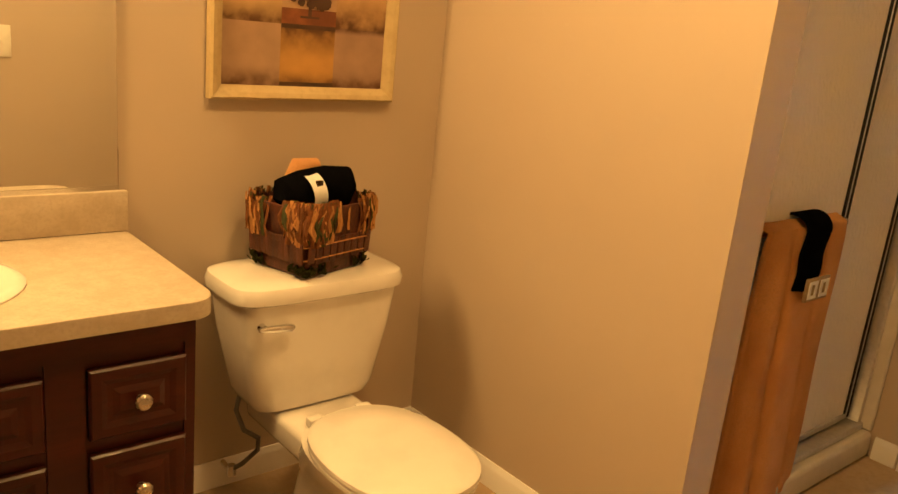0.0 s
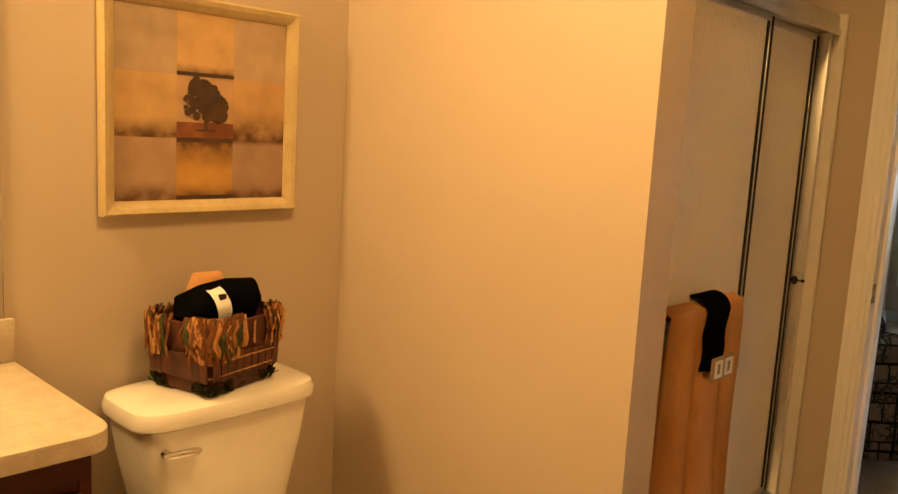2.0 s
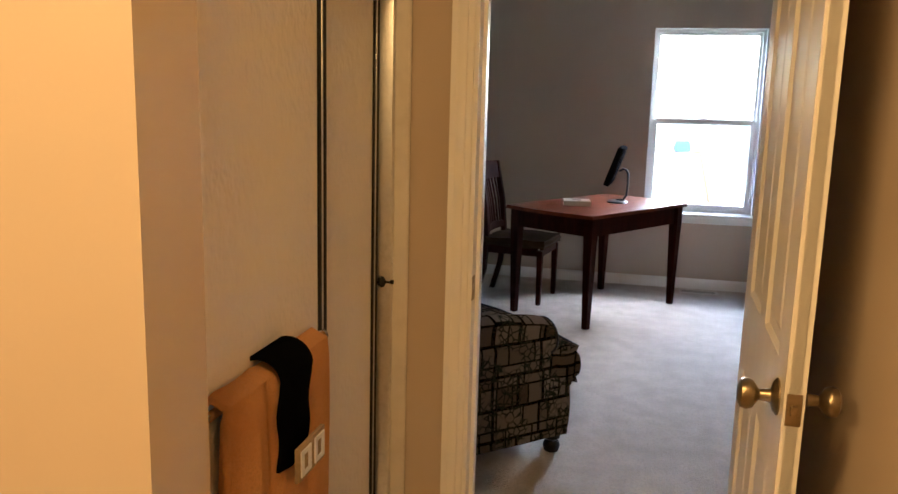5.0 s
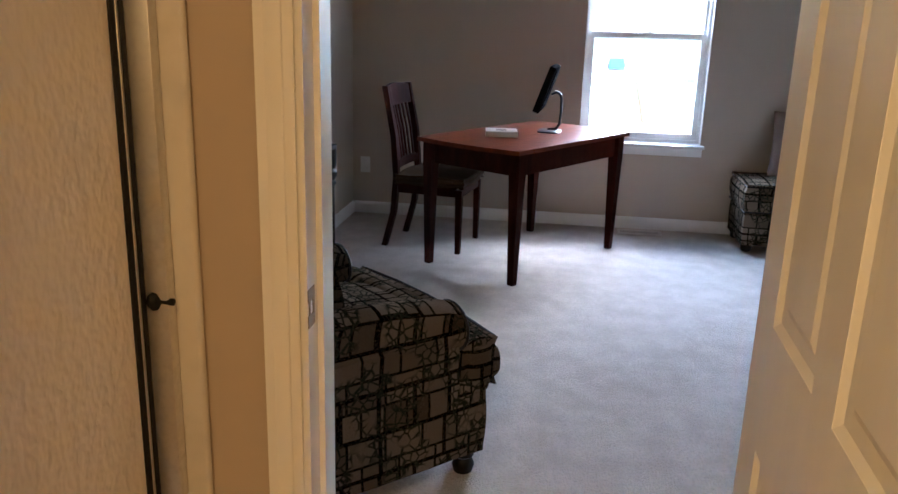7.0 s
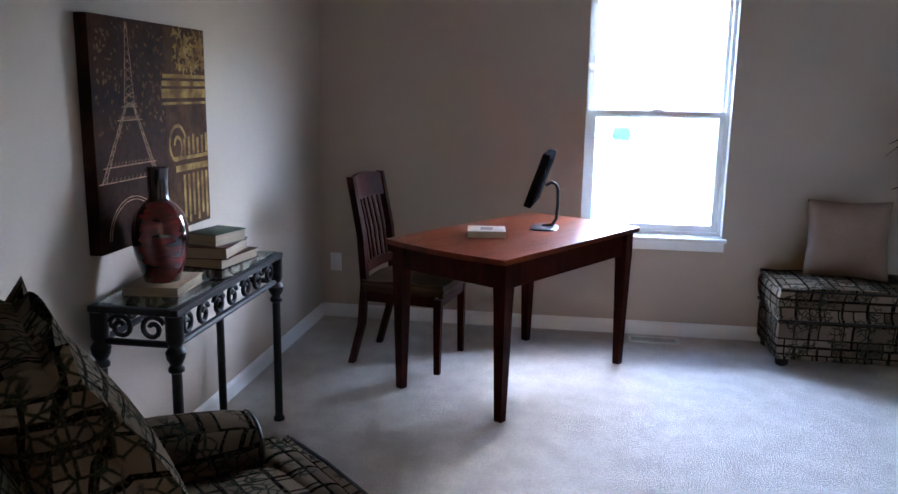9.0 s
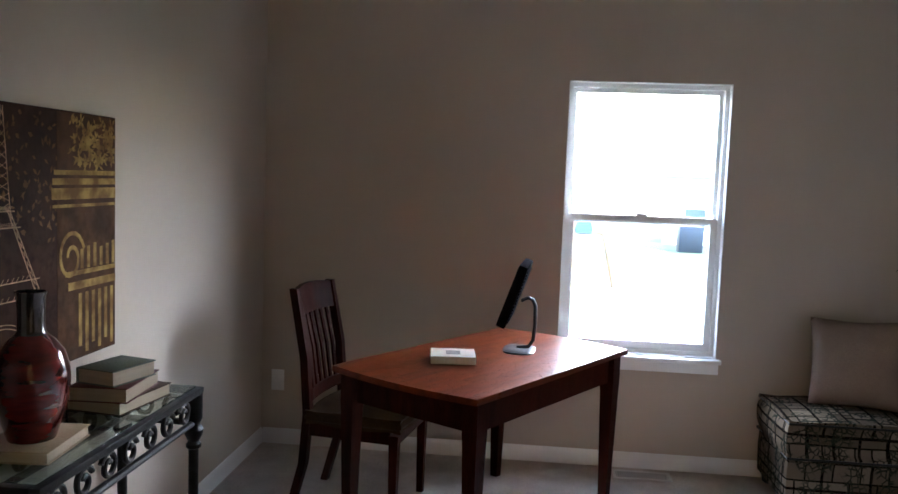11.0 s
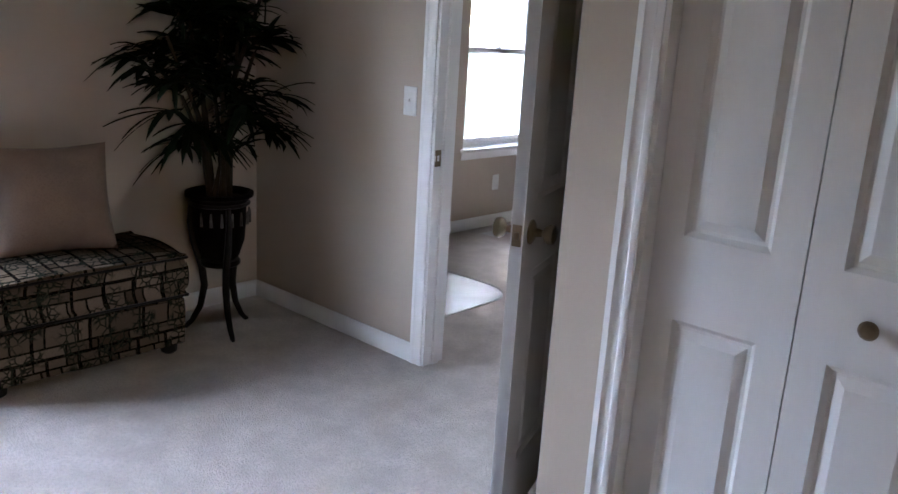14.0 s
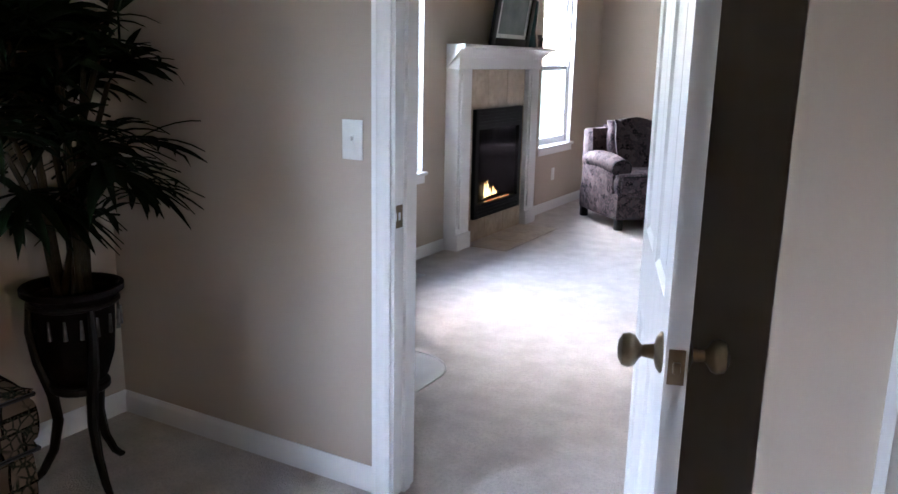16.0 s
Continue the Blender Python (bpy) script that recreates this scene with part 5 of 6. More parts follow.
def side_chair(m):
    """Slat-back chair. Local y forwards."""
    c = thing("side_chair", m, "dark cherry slat-back chair with a brown padded seat", "chair")
    for s in (-1, 1):
        path = [(s * 0.190, -0.285, 0), (s * 0.192, -0.225, 0.22), (s * 0.195, -0.205, 0.45), (s * 0.195, -0.225, 0.70), (s * 0.192, -0.285, 1.00)]
        part("back_post", loft([[(x + a * w, y + b * 0.018, z) for a, b in ((-1, -1), (1, -1), (1, 1), (-1, 1))] for (x, y, z), w in zip(path, (0.016, 0.019, 0.021, 0.019, 0.016))]), DARKCHERRY, c)
        part("leg", loft([[(s * 0.205 + a * w, 0.205 + b * w, z) for a, b in ((-1, -1), (1, -1), (1, 1), (-1, 1))] for z, w in ((0, 0.015), (0.40, 0.021))]), DARKCHERRY, c, smooth=False)
        part("side_rail", boxed(s * 0.2 - 0.011, s * 0.2 + 0.011, -0.19, 0.186, 0.355, 0.415), DARKCHERRY, c, smooth=False)
    part("front_rail", boxed(-0.187, 0.187, 0.197, 0.219, 0.355, 0.415), DARKCHERRY, c, smooth=False)
    part("back_rail", boxed(-0.177, 0.177, -0.218, -0.196, 0.355, 0.415), DARKCHERRY, c, smooth=False)

    def curved(z0, z1, y0, y1, bow, t=0.010, w=0.178):
        bm = bmesh.new()
        cols = []
        for k in range(9):
            f = -1 + k / 4
            dy = -bow * (1 - f * f)
            cols.append([bm.verts.new(p) for p in ((f * w, y0 + dy - t, z0), (f * w, y0 + dy + t, z0), (f * w, y1 + dy + t, z1 + 0.012 * (1 - f * f)), (f * w, y1 + dy - t, z1 + 0.012 * (1 - f * f)))])
        for a, b in zip(cols, cols[1:]):
            for k in range(4):
                bm.faces.new((a[k], a[(k + 1) % 4], b[(k + 1) % 4], b[k]))
        bm.faces.new(cols[0])
        bm.faces.new(cols[-1])
        return bm

    part("crest_rail", curved(0.875, 0.995, -0.262, -0.284, 0.025), DARKCHERRY, c)
    part("lower_rail", curved(0.50, 0.545, -0.206, -0.208, 0.012), DARKCHERRY, c)
    for k in range(6):
        x = -0.125 + 0.05 * k
        bow = 1 - (x / 0.178) ** 2
        part("slat", loft([[(x + a * 0.012, y + b * 0.005, z) for a, b in ((-1, -1), (1, -1), (1, 1), (-1, 1))] for y, z in ((-0.207 - 0.012 * bow, 0.54), (-0.226 - 0.02 * bow, 0.72), (-0.262 - 0.024 * bow, 0.885))]), DARKCHERRY, c, smooth=False)
    part("seat", cushion(-0.225, 0.225, -0.20, 0.235, 0.416, 0.468, 0.014, 0.02, 7), COVER_C, c, "dark brown padded seat")


side_chair(pose(7.025, 1.215, 0, 0, 0, 170.6))


def monitor(m):
    """A flat screen on a wire stand. Local y is the way the screen faces."""
    o = thing("monitor", m, "black flat computer monitor tilted on a curved metal stand", "monitor")
    tilt = pose(0, 0.028, 0.262, 19, 0, 0)
    bm = boxed(-0.17, 0.17, -0.020, 0.020, -0.142, 0.142, bevel=0.006)
    bmesh.ops.transform(bm, matrix=tilt, verts=bm.verts)
    sc = part("screen_housing", bm, PLASTIC, o)
    bm = boxed(-0.155, 0.155, 0.0202, 0.0212, -0.120, 0.128)
    bmesh.ops.transform(bm, matrix=tilt, verts=bm.verts)
    part("screen", bm, VASENECK, sc, "dark glossy screen", smooth=False)
    bm = bmesh.new()
    for k in range(16):
        box(bm, -0.14, 0.14, -0.026, -0.0121, -0.118 + 0.0148 * k, -0.112 + 0.0148 * k)
    box(bm, -0.10, 0.10, -0.024, -0.0123, -0.120, 0.120)
    bmesh.ops.transform(bm, matrix=tilt, verts=bm.verts)
    part("vent_ribs", bm, PLASTIC, sc, smooth=False)
    arm = [(0, 0.0, 0.225), (0, -0.030, 0.240), (0, -0.052, 0.232), (0, -0.064, 0.205), (0, -0.066, 0.12), (0, -0.060, 0.05), (0, -0.040, 0.02), (0, 0.01, 0.012)]
    part("arm", tubed(arm, 0.0085, 12), BLUESTEEL, o, "bent steel arm")
    part("base", loft([[(x, y, z) for x, y in superellipse(0, 0.0, a, a * 0.72, 3, 36)] for z, a in ((0, 0.098), (0.006, 0.10), (0.010, 0.092), (0.0125, 0.05))]), BLUESTEEL, o, "oval steel base")


monitor(pose(7.022, 0.532, 0.7525, 0, 0, -4))


def book(m, w, d, h, cover, label, name="book"):
    """Closed book lying flat: two boards, spine and page block."""
    b = thing(name, m, label, "book")
    part("board", boxed(-w / 2, w / 2, -d / 2, d / 2, 0, 0.003, bevel=0.001), cover, b)
    part("board", boxed(-w / 2, w / 2, -d / 2, d / 2, h - 0.003, h, bevel=0.001), cover, b)
    part("spine", boxed(-w / 2, w / 2, d / 2 - 0.004, d / 2, 0.003, h - 0.003), cover, b)
    part("page_block", boxed(-w / 2 + 0.005, w / 2 - 0.005, -d / 2 + 0.005, d / 2 - 0.005, 0.0032, h - 0.0032), PAPER, b, "cream page edges", smooth=False)
    return b


wb = book(pose(6.752, 0.805, 0.7525, 0, 0, 97), 0.185, 0.165, 0.032, WHITECOVER, "white hardback book with a small grey picture on the desk")
part("cover_picture", boxed(-0.03, 0.03, -0.035, 0.035, 0.0322, 0.0328), GREYPRINT, wb, "small grey photograph", smooth=False)


def armchair(m, fabric, w, depth, label, feet, back_tilt=14, top=0.90):
    """Upholstered armchair: rolled arms, loose seat cushion, leaning back cushion, bun feet. Local y forwards."""
    c = thing("armchair", m, label, "armchair")
    hw, hd = w / 2, depth / 2
    aw = 0.19
    part("base", cushion(-hw + 0.02, hw - 0.02, -hd + 0.03, hd - 0.03, 0.085, 0.30, 0.006, 0.025, 6), fabric, c)
    for s in (-1, 1):
        x0, x1 = (s * (hw - aw), s * hw)
        part("arm_panel", cushion(min(x0, x1) + 0.018, max(x0, x1) - 0.018, -hd + 0.06, hd - 0.135, 0.09, 0.52, 0.006, 0.03, 7), fabric, c)
        n = 11
        yf = hd - 0.125
        path = [(s * (hw - aw / 2), -hd + 0.08 + (yf + hd - 0.08) * k / (n - 1), 0.505 + 0.035 * math.sin(math.pi * (0.15 + 0.85 * k / (n - 1)))) for k in range(n)]
        arm = part("arm", tubed(path, [0.080] + [0.094] * (n - 2) + [0.086], 22, True, 0.86), fabric, c)
        pts = [(s * (hw - aw / 2) + 0.086 * math.cos(a), yf + 0.002, 0.505 + 0.074 * math.sin(a)) for a in [2 * math.pi * k / 22 for k in range(23)]]
        part("piping", tubed(pts, 0.006, 6), IRON, arm, "dark piping")
    part("seat_cushion", cushion(-hw + aw + 0.004, hw - aw - 0.004, -hd + 0.16, hd - 0.06, 0.300, 0.472, 0.018, 0.05, 8), fabric, c)
    part("cushion_front", cushion(-hw + 0.025, hw - 0.025, hd - 0.13, hd + 0.02, 0.292, 0.468, 0.016, 0.055, 8), fabric, c)
    y = hd + 0.012
    xw = hw - 0.05
    part("piping", tubed([(-xw, y, 0.455), (-xw * 0.5, y + 0.014, 0.462), (0, y + 0.018, 0.464), (xw * 0.5, y + 0.014, 0.462), (xw, y, 0.455)], 0.006, 6), IRON, c)
    bm = cushion(-hw + 0.05, hw - 0.05, -0.11, 0.09, 0.0, top - 0.28, 0.02, 0.06, 8, 3)
    bmesh.ops.transform(bm, matrix=pose(0, -hd + 0.15, 0.28, back_tilt, 0, 0), verts=bm.verts)
    part("backrest", bm, fabric, c)
    bm = cushion(-hw + aw + 0.01, hw - aw - 0.01, -0.10, 0.09, 0.0, top - 0.40, 0.045, 0.07, 8, 4)
    bmesh.ops.transform(bm, matrix=pose(0, -hd + 0.33, 0.470, back_tilt + 8, 0, 0), verts=bm.verts)
    part("back_cushion", bm, fabric, c)
    for sx in (-1, 1):
        for sy in (-1, 1):
            if feet == "bun":
                prof = [(0.020, 0), (0.030, 0.006), (0.036, 0.03), (0.030, 0.048), (0.022, 0.054), (0.034, 0.064), (0.036, 0.088)]
                part("foot", lathe(prof, 18, centre=(sx * (hw - 0.075), sy * (hd - 0.075), 0)), IRON, c, "turned dark wooden foot")
            else:
                part("foot", boxed(sx * (hw - 0.06) - 0.03, sx * (hw - 0.06) + 0.03, sy * (hd - 0.06) - 0.03, sy * (hd - 0.06) + 0.03, 0, 0.09, bevel=0.006), IRON, c, "square dark wooden foot")
    return c


armchair(pose(4.37, 1.20, 0, 0, 0, -137), FABRIC, 0.92, 0.80, "block-patterned brown upholstered armchair with rolled arms", "bun", 20, 0.98)
armchair(pose(7.22, -7.22, 0, 0, 0, 45), FLORAL, 0.80, 0.80, "dark leaf-patterned upholstered armchair in the living room corner", "block", 9, 0.80)

ott = thing("ottoman", pose(7.475, -1.125, 0, 0, 0, 0), "block-patterned upholstered ottoman against the wall", "ottoman")
part("body", cushion(-0.240, 0.240, -0.395, 0.395, 0.05, 0.258, 0.004, 0.02, 7), FABRIC, ott)
part("top_cushion", cushion(-0.248, 0.248, -0.405, 0.405, 0.262, 0.452, 0.018, 0.05, 9, 6), FABRIC, ott)
for z in (0.272, 0.436):
    q = [(-0.250, -0.40, z), (0.250, -0.40, z), (0.250, 0.40, z), (-0.250, 0.40, z), (-0.250, -0.40, z)]
    part("piping", tubed(q, 0.006, 6), IRON, ott, "dark piping")
for sx in (-1, 1):
    for sy in (-1, 1):
        part("foot", lathe([(0.022, 0), (0.034, 0.01), (0.036, 0.035), (0.030, 0.055)], 16, centre=(sx * 0.175, sy * 0.345, 0)), IRON, ott, "round dark foot")


def pillow(m, w, h, t, label):
    p = thing("throw_pillow", m, label, "pillow")
    n = 22
    bm = bmesh.new()
    for s in (-1, 1):
        g = []
        for j in range(n + 1):
            row = []
            for i in range(n + 1):
                u, v = -1 + 2 * i / n, -1 + 2 * j / n
                pinch = 1 - 0.07 * (1 - abs(v) ** 1.5) * abs(u) ** 6
                pinch2 = 1 - 0.07 * (1 - abs(u) ** 1.5) * abs(v) ** 6
                th = t / 2 * ((1 - u ** 4) * (1 - v ** 4)) ** 0.55
                z = 0.010 * noise.noise(Vector((u * 2.3, v * 2.3, s * 3.0))) + 0.012 * math.sin(5 * u + 4 * v) * (1 - u * u) * (1 - v * v) * 0.4
                row.append(bm.verts.new((u * w / 2 * pinch, s * th + z * (1 - abs(u) ** 8) * (1 - abs(v) ** 8), h / 2 + v * h / 2 * pinch2)))
            g.append(row)
        for a, b in zip(g, g[1:]):
            for i in range(n):
                bm.faces.new((a[i], a[i + 1], b[i + 1], b[i]))
    bmesh.ops.remove_doubles(bm, verts=bm.verts, dist=0.0008)
    part("cover", bm, SATIN, p)


pillow(pose(7.47, -1.110, 0.462, -16, -2, 252), 0.43, 0.44, 0.16, "taupe satin throw pillow leaning on the wall")


def console(m, w, d):
    """Iron console: glass top in a frame, scrolled apron, legs with collars. Local x along the length, y to the wall."""
    c = thing("console_table", m, "black wrought iron console table with a glass top", "console table")
    h = 0.755
    bm = bmesh.new()
    t = 0.028
    box(bm, -w / 2, w / 2, -d / 2, -d / 2 + t, h - 0.022, h, bevel=0.003)
    box(bm, -w / 2, w / 2, d / 2 - t, d / 2, h - 0.022, h, bevel=0.003)
    box(bm, -w / 2, -w / 2 + t, -d / 2 + t, d / 2 - t, h - 0.022, h, bevel=0.003)
    box(bm, w / 2 - t, w / 2, -d / 2 + t, d / 2 - t, h - 0.022, h, bevel=0.003)
    part("top_frame", bm, IRON, c)
    part("glass_top", boxed(-w / 2 + 0.02, w / 2 - 0.02, -d / 2 + 0.02, d / 2 - 0.02, h + 0.0005, h + 0.0075, bevel=0.001), TABLEGLASS, c, "clear glass inset", smooth=False)
    for sx in (-1, 1):
        for sy in (-1, 1):
            x, y = sx * (w / 2 - 0.025), sy * (d / 2 - 0.025)
            prof = [(0.024, 0), (0.024, 0.014), (0.017, 0.024), (0.017, 0.54), (0.026, 0.546), (0.026, 0.558), (0.018, 0.568), (0.030, 0.59), (0.033, 0.61), (0.021, 0.63), (0.029, 0.65), (0.029, h - 0.0225)]
            part("leg", lathe(prof, 16, centre=(x, y, 0)), IRON, c)

    def scroll(cx, cz, r, hand, along, off):
        pts = []
        for k in range(26):
            a = 0.4 + 2 * math.pi * 1.35 * k / 25
            rr = r * (1 - 0.72 * k / 25)
            px, pz = cx + hand * rr * math.cos(a), cz + rr * math.sin(a)
            pts.append((px, off, pz) if along == "x" else (off, px, pz))
        return tubed(pts, 0.0085, 8)

    for along, length, offs in (("x", w, (-d / 2 + 0.025, d / 2 - 0.025)), ("y", d, (-w / 2 + 0.025, w / 2 - 0.025))):
        for off in offs:
            p0, p1 = -length / 2 + 0.045, length / 2 - 0.045
            q = [(p0, off, h - 0.122), (p1, off, h - 0.122)] if along == "x" else [(off, p0, h - 0.122), (off, p1, h - 0.122)]
            part("lower_rail", tubed(q, 0.012, 8), IRON, c)
            n = max(2, round((p1 - p0) / 0.115))
            for k in range(n):
                u = p0 + (p1 - p0) * (k + 0.5) / n
                part("scroll", scroll(u, h - 0.072, 0.043, 1 if k % 2 else -1, along, off), IRON, c)


console(pose(5.63, 1.770, 0), 0.95, 0.310)
book(pose(5.39, 1.78, 0.7630, 0, 0, 6), 0.24, 0.19, 0.032, COVER_D, "tan hardback book under the vase")

vs = thing("vase", pose(5.38, 1.78, 0.7955), "glossy red ceramic vase with a dark neck", "vase")
part("body", lathe([(0.058, 0), (0.060, 0.004), (0.074, 0.05), (0.088, 0.10), (0.094, 0.15), (0.092, 0.19), (0.080, 0.23), (0.056, 0.262), (0.040, 0.275)], 40), VASE, vs, "deep red glaze")
part("neck", lathe([(0.0395, 0.2752), (0.034, 0.285), (0.033, 0.33), (0.036, 0.375), (0.040, 0.385), (0.034, 0.386), (0.030, 0.33)], 32), VASENECK, vs, "near-black glazed neck")

bx = 5.84
book(pose(bx, 1.78, 0.7630, 0, 0, -8), 0.27, 0.19, 0.040, COVER_C, "brown hardback book at the bottom of a stack", "book")
book(pose(bx - 0.03, 1.78, 0.8032, 0, 0, 4), 0.25, 0.18, 0.046, COVER_B, "maroon hardback book in the middle of a stack", "book")
book(pose(bx - 0.04, 1.77, 0.8494, 0, 0, -14), 0.19, 0.14, 0.048, COVER_A, "green hardback book on top of a stack", "book")


def wall_art(m, w, h):
    """A large gallery canvas of brown and gold architecture: an iron tower beside a carved capital. Local x right, y out, z up."""
    a = thing("wall_art", m, "large dark canvas of an iron tower and gilded column", "painting")
    part("canvas", boxed(-w / 2, w / 2, 0.0, 0.045, 0, h, bevel=0.003), surface("dark_canvas", (0.060, 0.024, 0.012), (0.022, 0.009, 0.006), 0.7, 5, 60, 0.0, 0.0006, gloss=0.1), a, "black-edged canvas")
    gold = surface("gold_print", (0.42, 0.27, 0.08), (0.16, 0.08, 0.025), 0.7, 16, 70, 0.0, 0.0004, gloss=0.1)
    umber = surface("umber_print", (0.10, 0.045, 0.018), (0.05, 0.022, 0.011), 0.7, 9, 50, 0.0, 0.0004, gloss=0.1)
    cream = surface("cream_print", (0.7, 0.36, 0.22), (0.32, 0.22, 0.11), 0.7, 20, 70, 0.0, 0.0004, gloss=0.1)
    ochre = surface("ochre_print", (0.20, 0.10, 0.035), (0.09, 0.042, 0.016), 0.7, 12, 60, 0.0, 0.0004, gloss=0.1)
    y = 0.0455
    part("print_field", boxed(w * 0.08, w / 2 - 0.004, y, y + 0.0004, 0.004, h - 0.004), umber, a, smooth=False)
    for z0, z1, x0 in ((0.585, 0.60, 0.06), (0.555, 0.575, 0.05), (0.51, 0.545, 0.045), (0.485, 0.495, 0.05), (0.27, 0.285, 0.13), (0.225, 0.25, 0.15)):
        part("print_moulding", boxed(w * x0, w / 2 - 0.004, y + 0.0005, y + 0.0012, z0 * h / 0.78, z1 * h / 0.78), gold, a, smooth=False)
    rnd = random.Random(8)
    bm = bmesh.new()
    for k in range(70):
        cx, cz = rnd.uniform(0.17, 0.47) * w, rnd.uniform(0.79, 0.97) * h
        for q in range(5):
            an = rnd.uniform(0, 6.28)
            l, ww = rnd.uniform(0.012, 0.034), rnd.uniform(0.003, 0.007)
            d, sd = Vector((math.cos(an), 0, math.sin(an))), Vector((-math.sin(an), 0, math.cos(an)))
            o = Vector((cx, y + 0.0008 + 0.00002 * k, cz))
            bm.faces.new([bm.verts.new(o + p) for p in (sd * ww * 0.3, d * l * 0.5 + sd * ww, d * l, d * l * 0.5 - sd * ww)])
    tagged(part("print_foliage", bm, gold, a, smooth=False), kind="stuff")
    part("print_scroll", tubed([(w * 0.17 + 0.075 * (1 - 0.75 * k / 30) * math.cos(0.3 + 9 * k / 30), y + 0.001, h * 0.42 + 0.085 * (1 - 0.75 * k / 30) * math.sin(0.3 + 9 * k / 30)) for k in range(31)], 0.007, 6, True, 0.12), gold, a, smooth=False)
    for k in range(6):
        x = w * (0.22 + 0.047 * k)
        part("print_flute", boxed(x, x + w * 0.022, y + 0.0005, y + 0.0011, h * (0.02 if k % 2 else 0.05), h * 0.27), gold, a, smooth=False)
        part("print_flute", boxed(x + 0.01, x + w * 0.034, y + 0.0005, y + 0.0011, h * 0.37, h * (0.45 + 0.01 * (k % 3))), gold, a, smooth=False)
    bm = bmesh.new()

    def bar(x0, z0, x1, z1, ww):
        d = Vector((x1 - x0, 0, z1 - z0))
        s = Vector((-d.z, 0, d.x)).normalized() * ww
        p, q = Vector((x0, y + 0.0009, z0)), Vector((x1, y + 0.0009, z1))
        bm.faces.new([bm.verts.new(v) for v in (p + s, q + s, q - s, p - s)])

    lo, hi, tip = h * 0.30, h * 0.62, h * 0.985
    xa0, xa1, xb0, xb1 = -w * 0.47, -w * 0.27, -w * 0.02, -w * 0.19
    for s in (0, 0.022):
        bar(xa0 + s, lo, xa1 + s * 0.5, hi, 0.0016)
        bar(xb0 - s, lo, xb1 - s * 0.5, hi, 0.0016)
    for k in range(9):
        f, g = k / 9, (k + 1) / 9
        for s0, s1 in ((0, 0.022), (0.022, 0)):
            bar(xa0 + (xa1 - xa0) * f + s0 * (1 - f / 2), lo + (hi - lo) * f, xa0 + (xa1 - xa0) * g + s1 * (1 - g / 2), lo + (hi - lo) * g, 0.0011)
            bar(xb0 + (xb1 - xb0) * f - s0 * (1 - f / 2), lo + (hi - lo) * f, xb0 + (xb1 - xb0) * g - s1 * (1 - g / 2), lo + (hi - lo) * g, 0.0011)
    for z in (lo, lo + 0.05, hi, hi - 0.045):
        f = (z - lo) / (hi - lo)
        bar(xa0 + (xa1 - xa0) * f - 0.02, z, xb0 + (xb1 - xb0) * f + 0.02, z, 0.0016)
        for k in range(14):
            u0 = xa0 + (xa1 - xa0) * f + (xb0 - xa0 + (xb1 - xb0 - xa1 + xa0) * f) * k / 14
            bar(u0, z, u0 + 0.012, z + 0.014, 0.0009)
    bar(xa1, hi, -w * 0.235, tip, 0.0016)
    bar(xb1, hi, -w * 0.225, tip, 0.0016)
    for k in range(10):
        f = k / 10
        xl, xr = xa1 + (-w * 0.235 - xa1) * f, xb1 + (-w * 0.225 - xb1) * f
        zz = hi + (tip - hi) * f
        bar(xl, zz, xr, zz + 0.022, 0.0009)
        bar(xr, zz, xl, zz + 0.022, 0.0009)
    for k in range(20):
        t0, t1 = math.pi * k / 20, math.pi * (k + 1) / 20
        r = (xb0 - xa0) / 2 * 0.86
        for rr in (r, r * 0.92):
            bar((xa0 + xb0) / 2 + rr * math.cos(t0), h * 0.05 + rr * 0.85 * math.sin(t0), (xa0 + xb0) / 2 + rr * math.cos(t1), h * 0.05 + rr * 0.85 * math.sin(t1), 0.0014)
    part("print_tower", bm, cream, a, smooth=False)
    bm = bmesh.new()
    for k in range(170):
        cx, cz = rnd.uniform(-0.46, 0.12) * w, rnd.uniform(0.50, 0.98) * h
        an = rnd.uniform(0, 6.28)
        l, ww = rnd.uniform(0.012, 0.03), rnd.uniform(0.004, 0.008)
        d, sd = Vector((math.cos(an), 0, math.sin(an))), Vector((-math.sin(an), 0, math.cos(an)))
        o = Vector((cx, y + 0.0003, cz))
        bm.faces.new([bm.verts.new(o + p) for p in (sd * ww * 0.3, d * l * 0.5 + sd * ww, d * l, d * l * 0.5 - sd * ww)])
    tagged(part("print_specks", bm, ochre, a, smooth=False), kind="stuff")
    for ch in a.children:
        for v in ch.data.vertices:
            v.co.x = -v.co.x
        ch.data.flip_normals()


wall_art(pose(5.64, NORTH - 0.002, 0.90, 0, 0, 180), 0.81, 0.77)


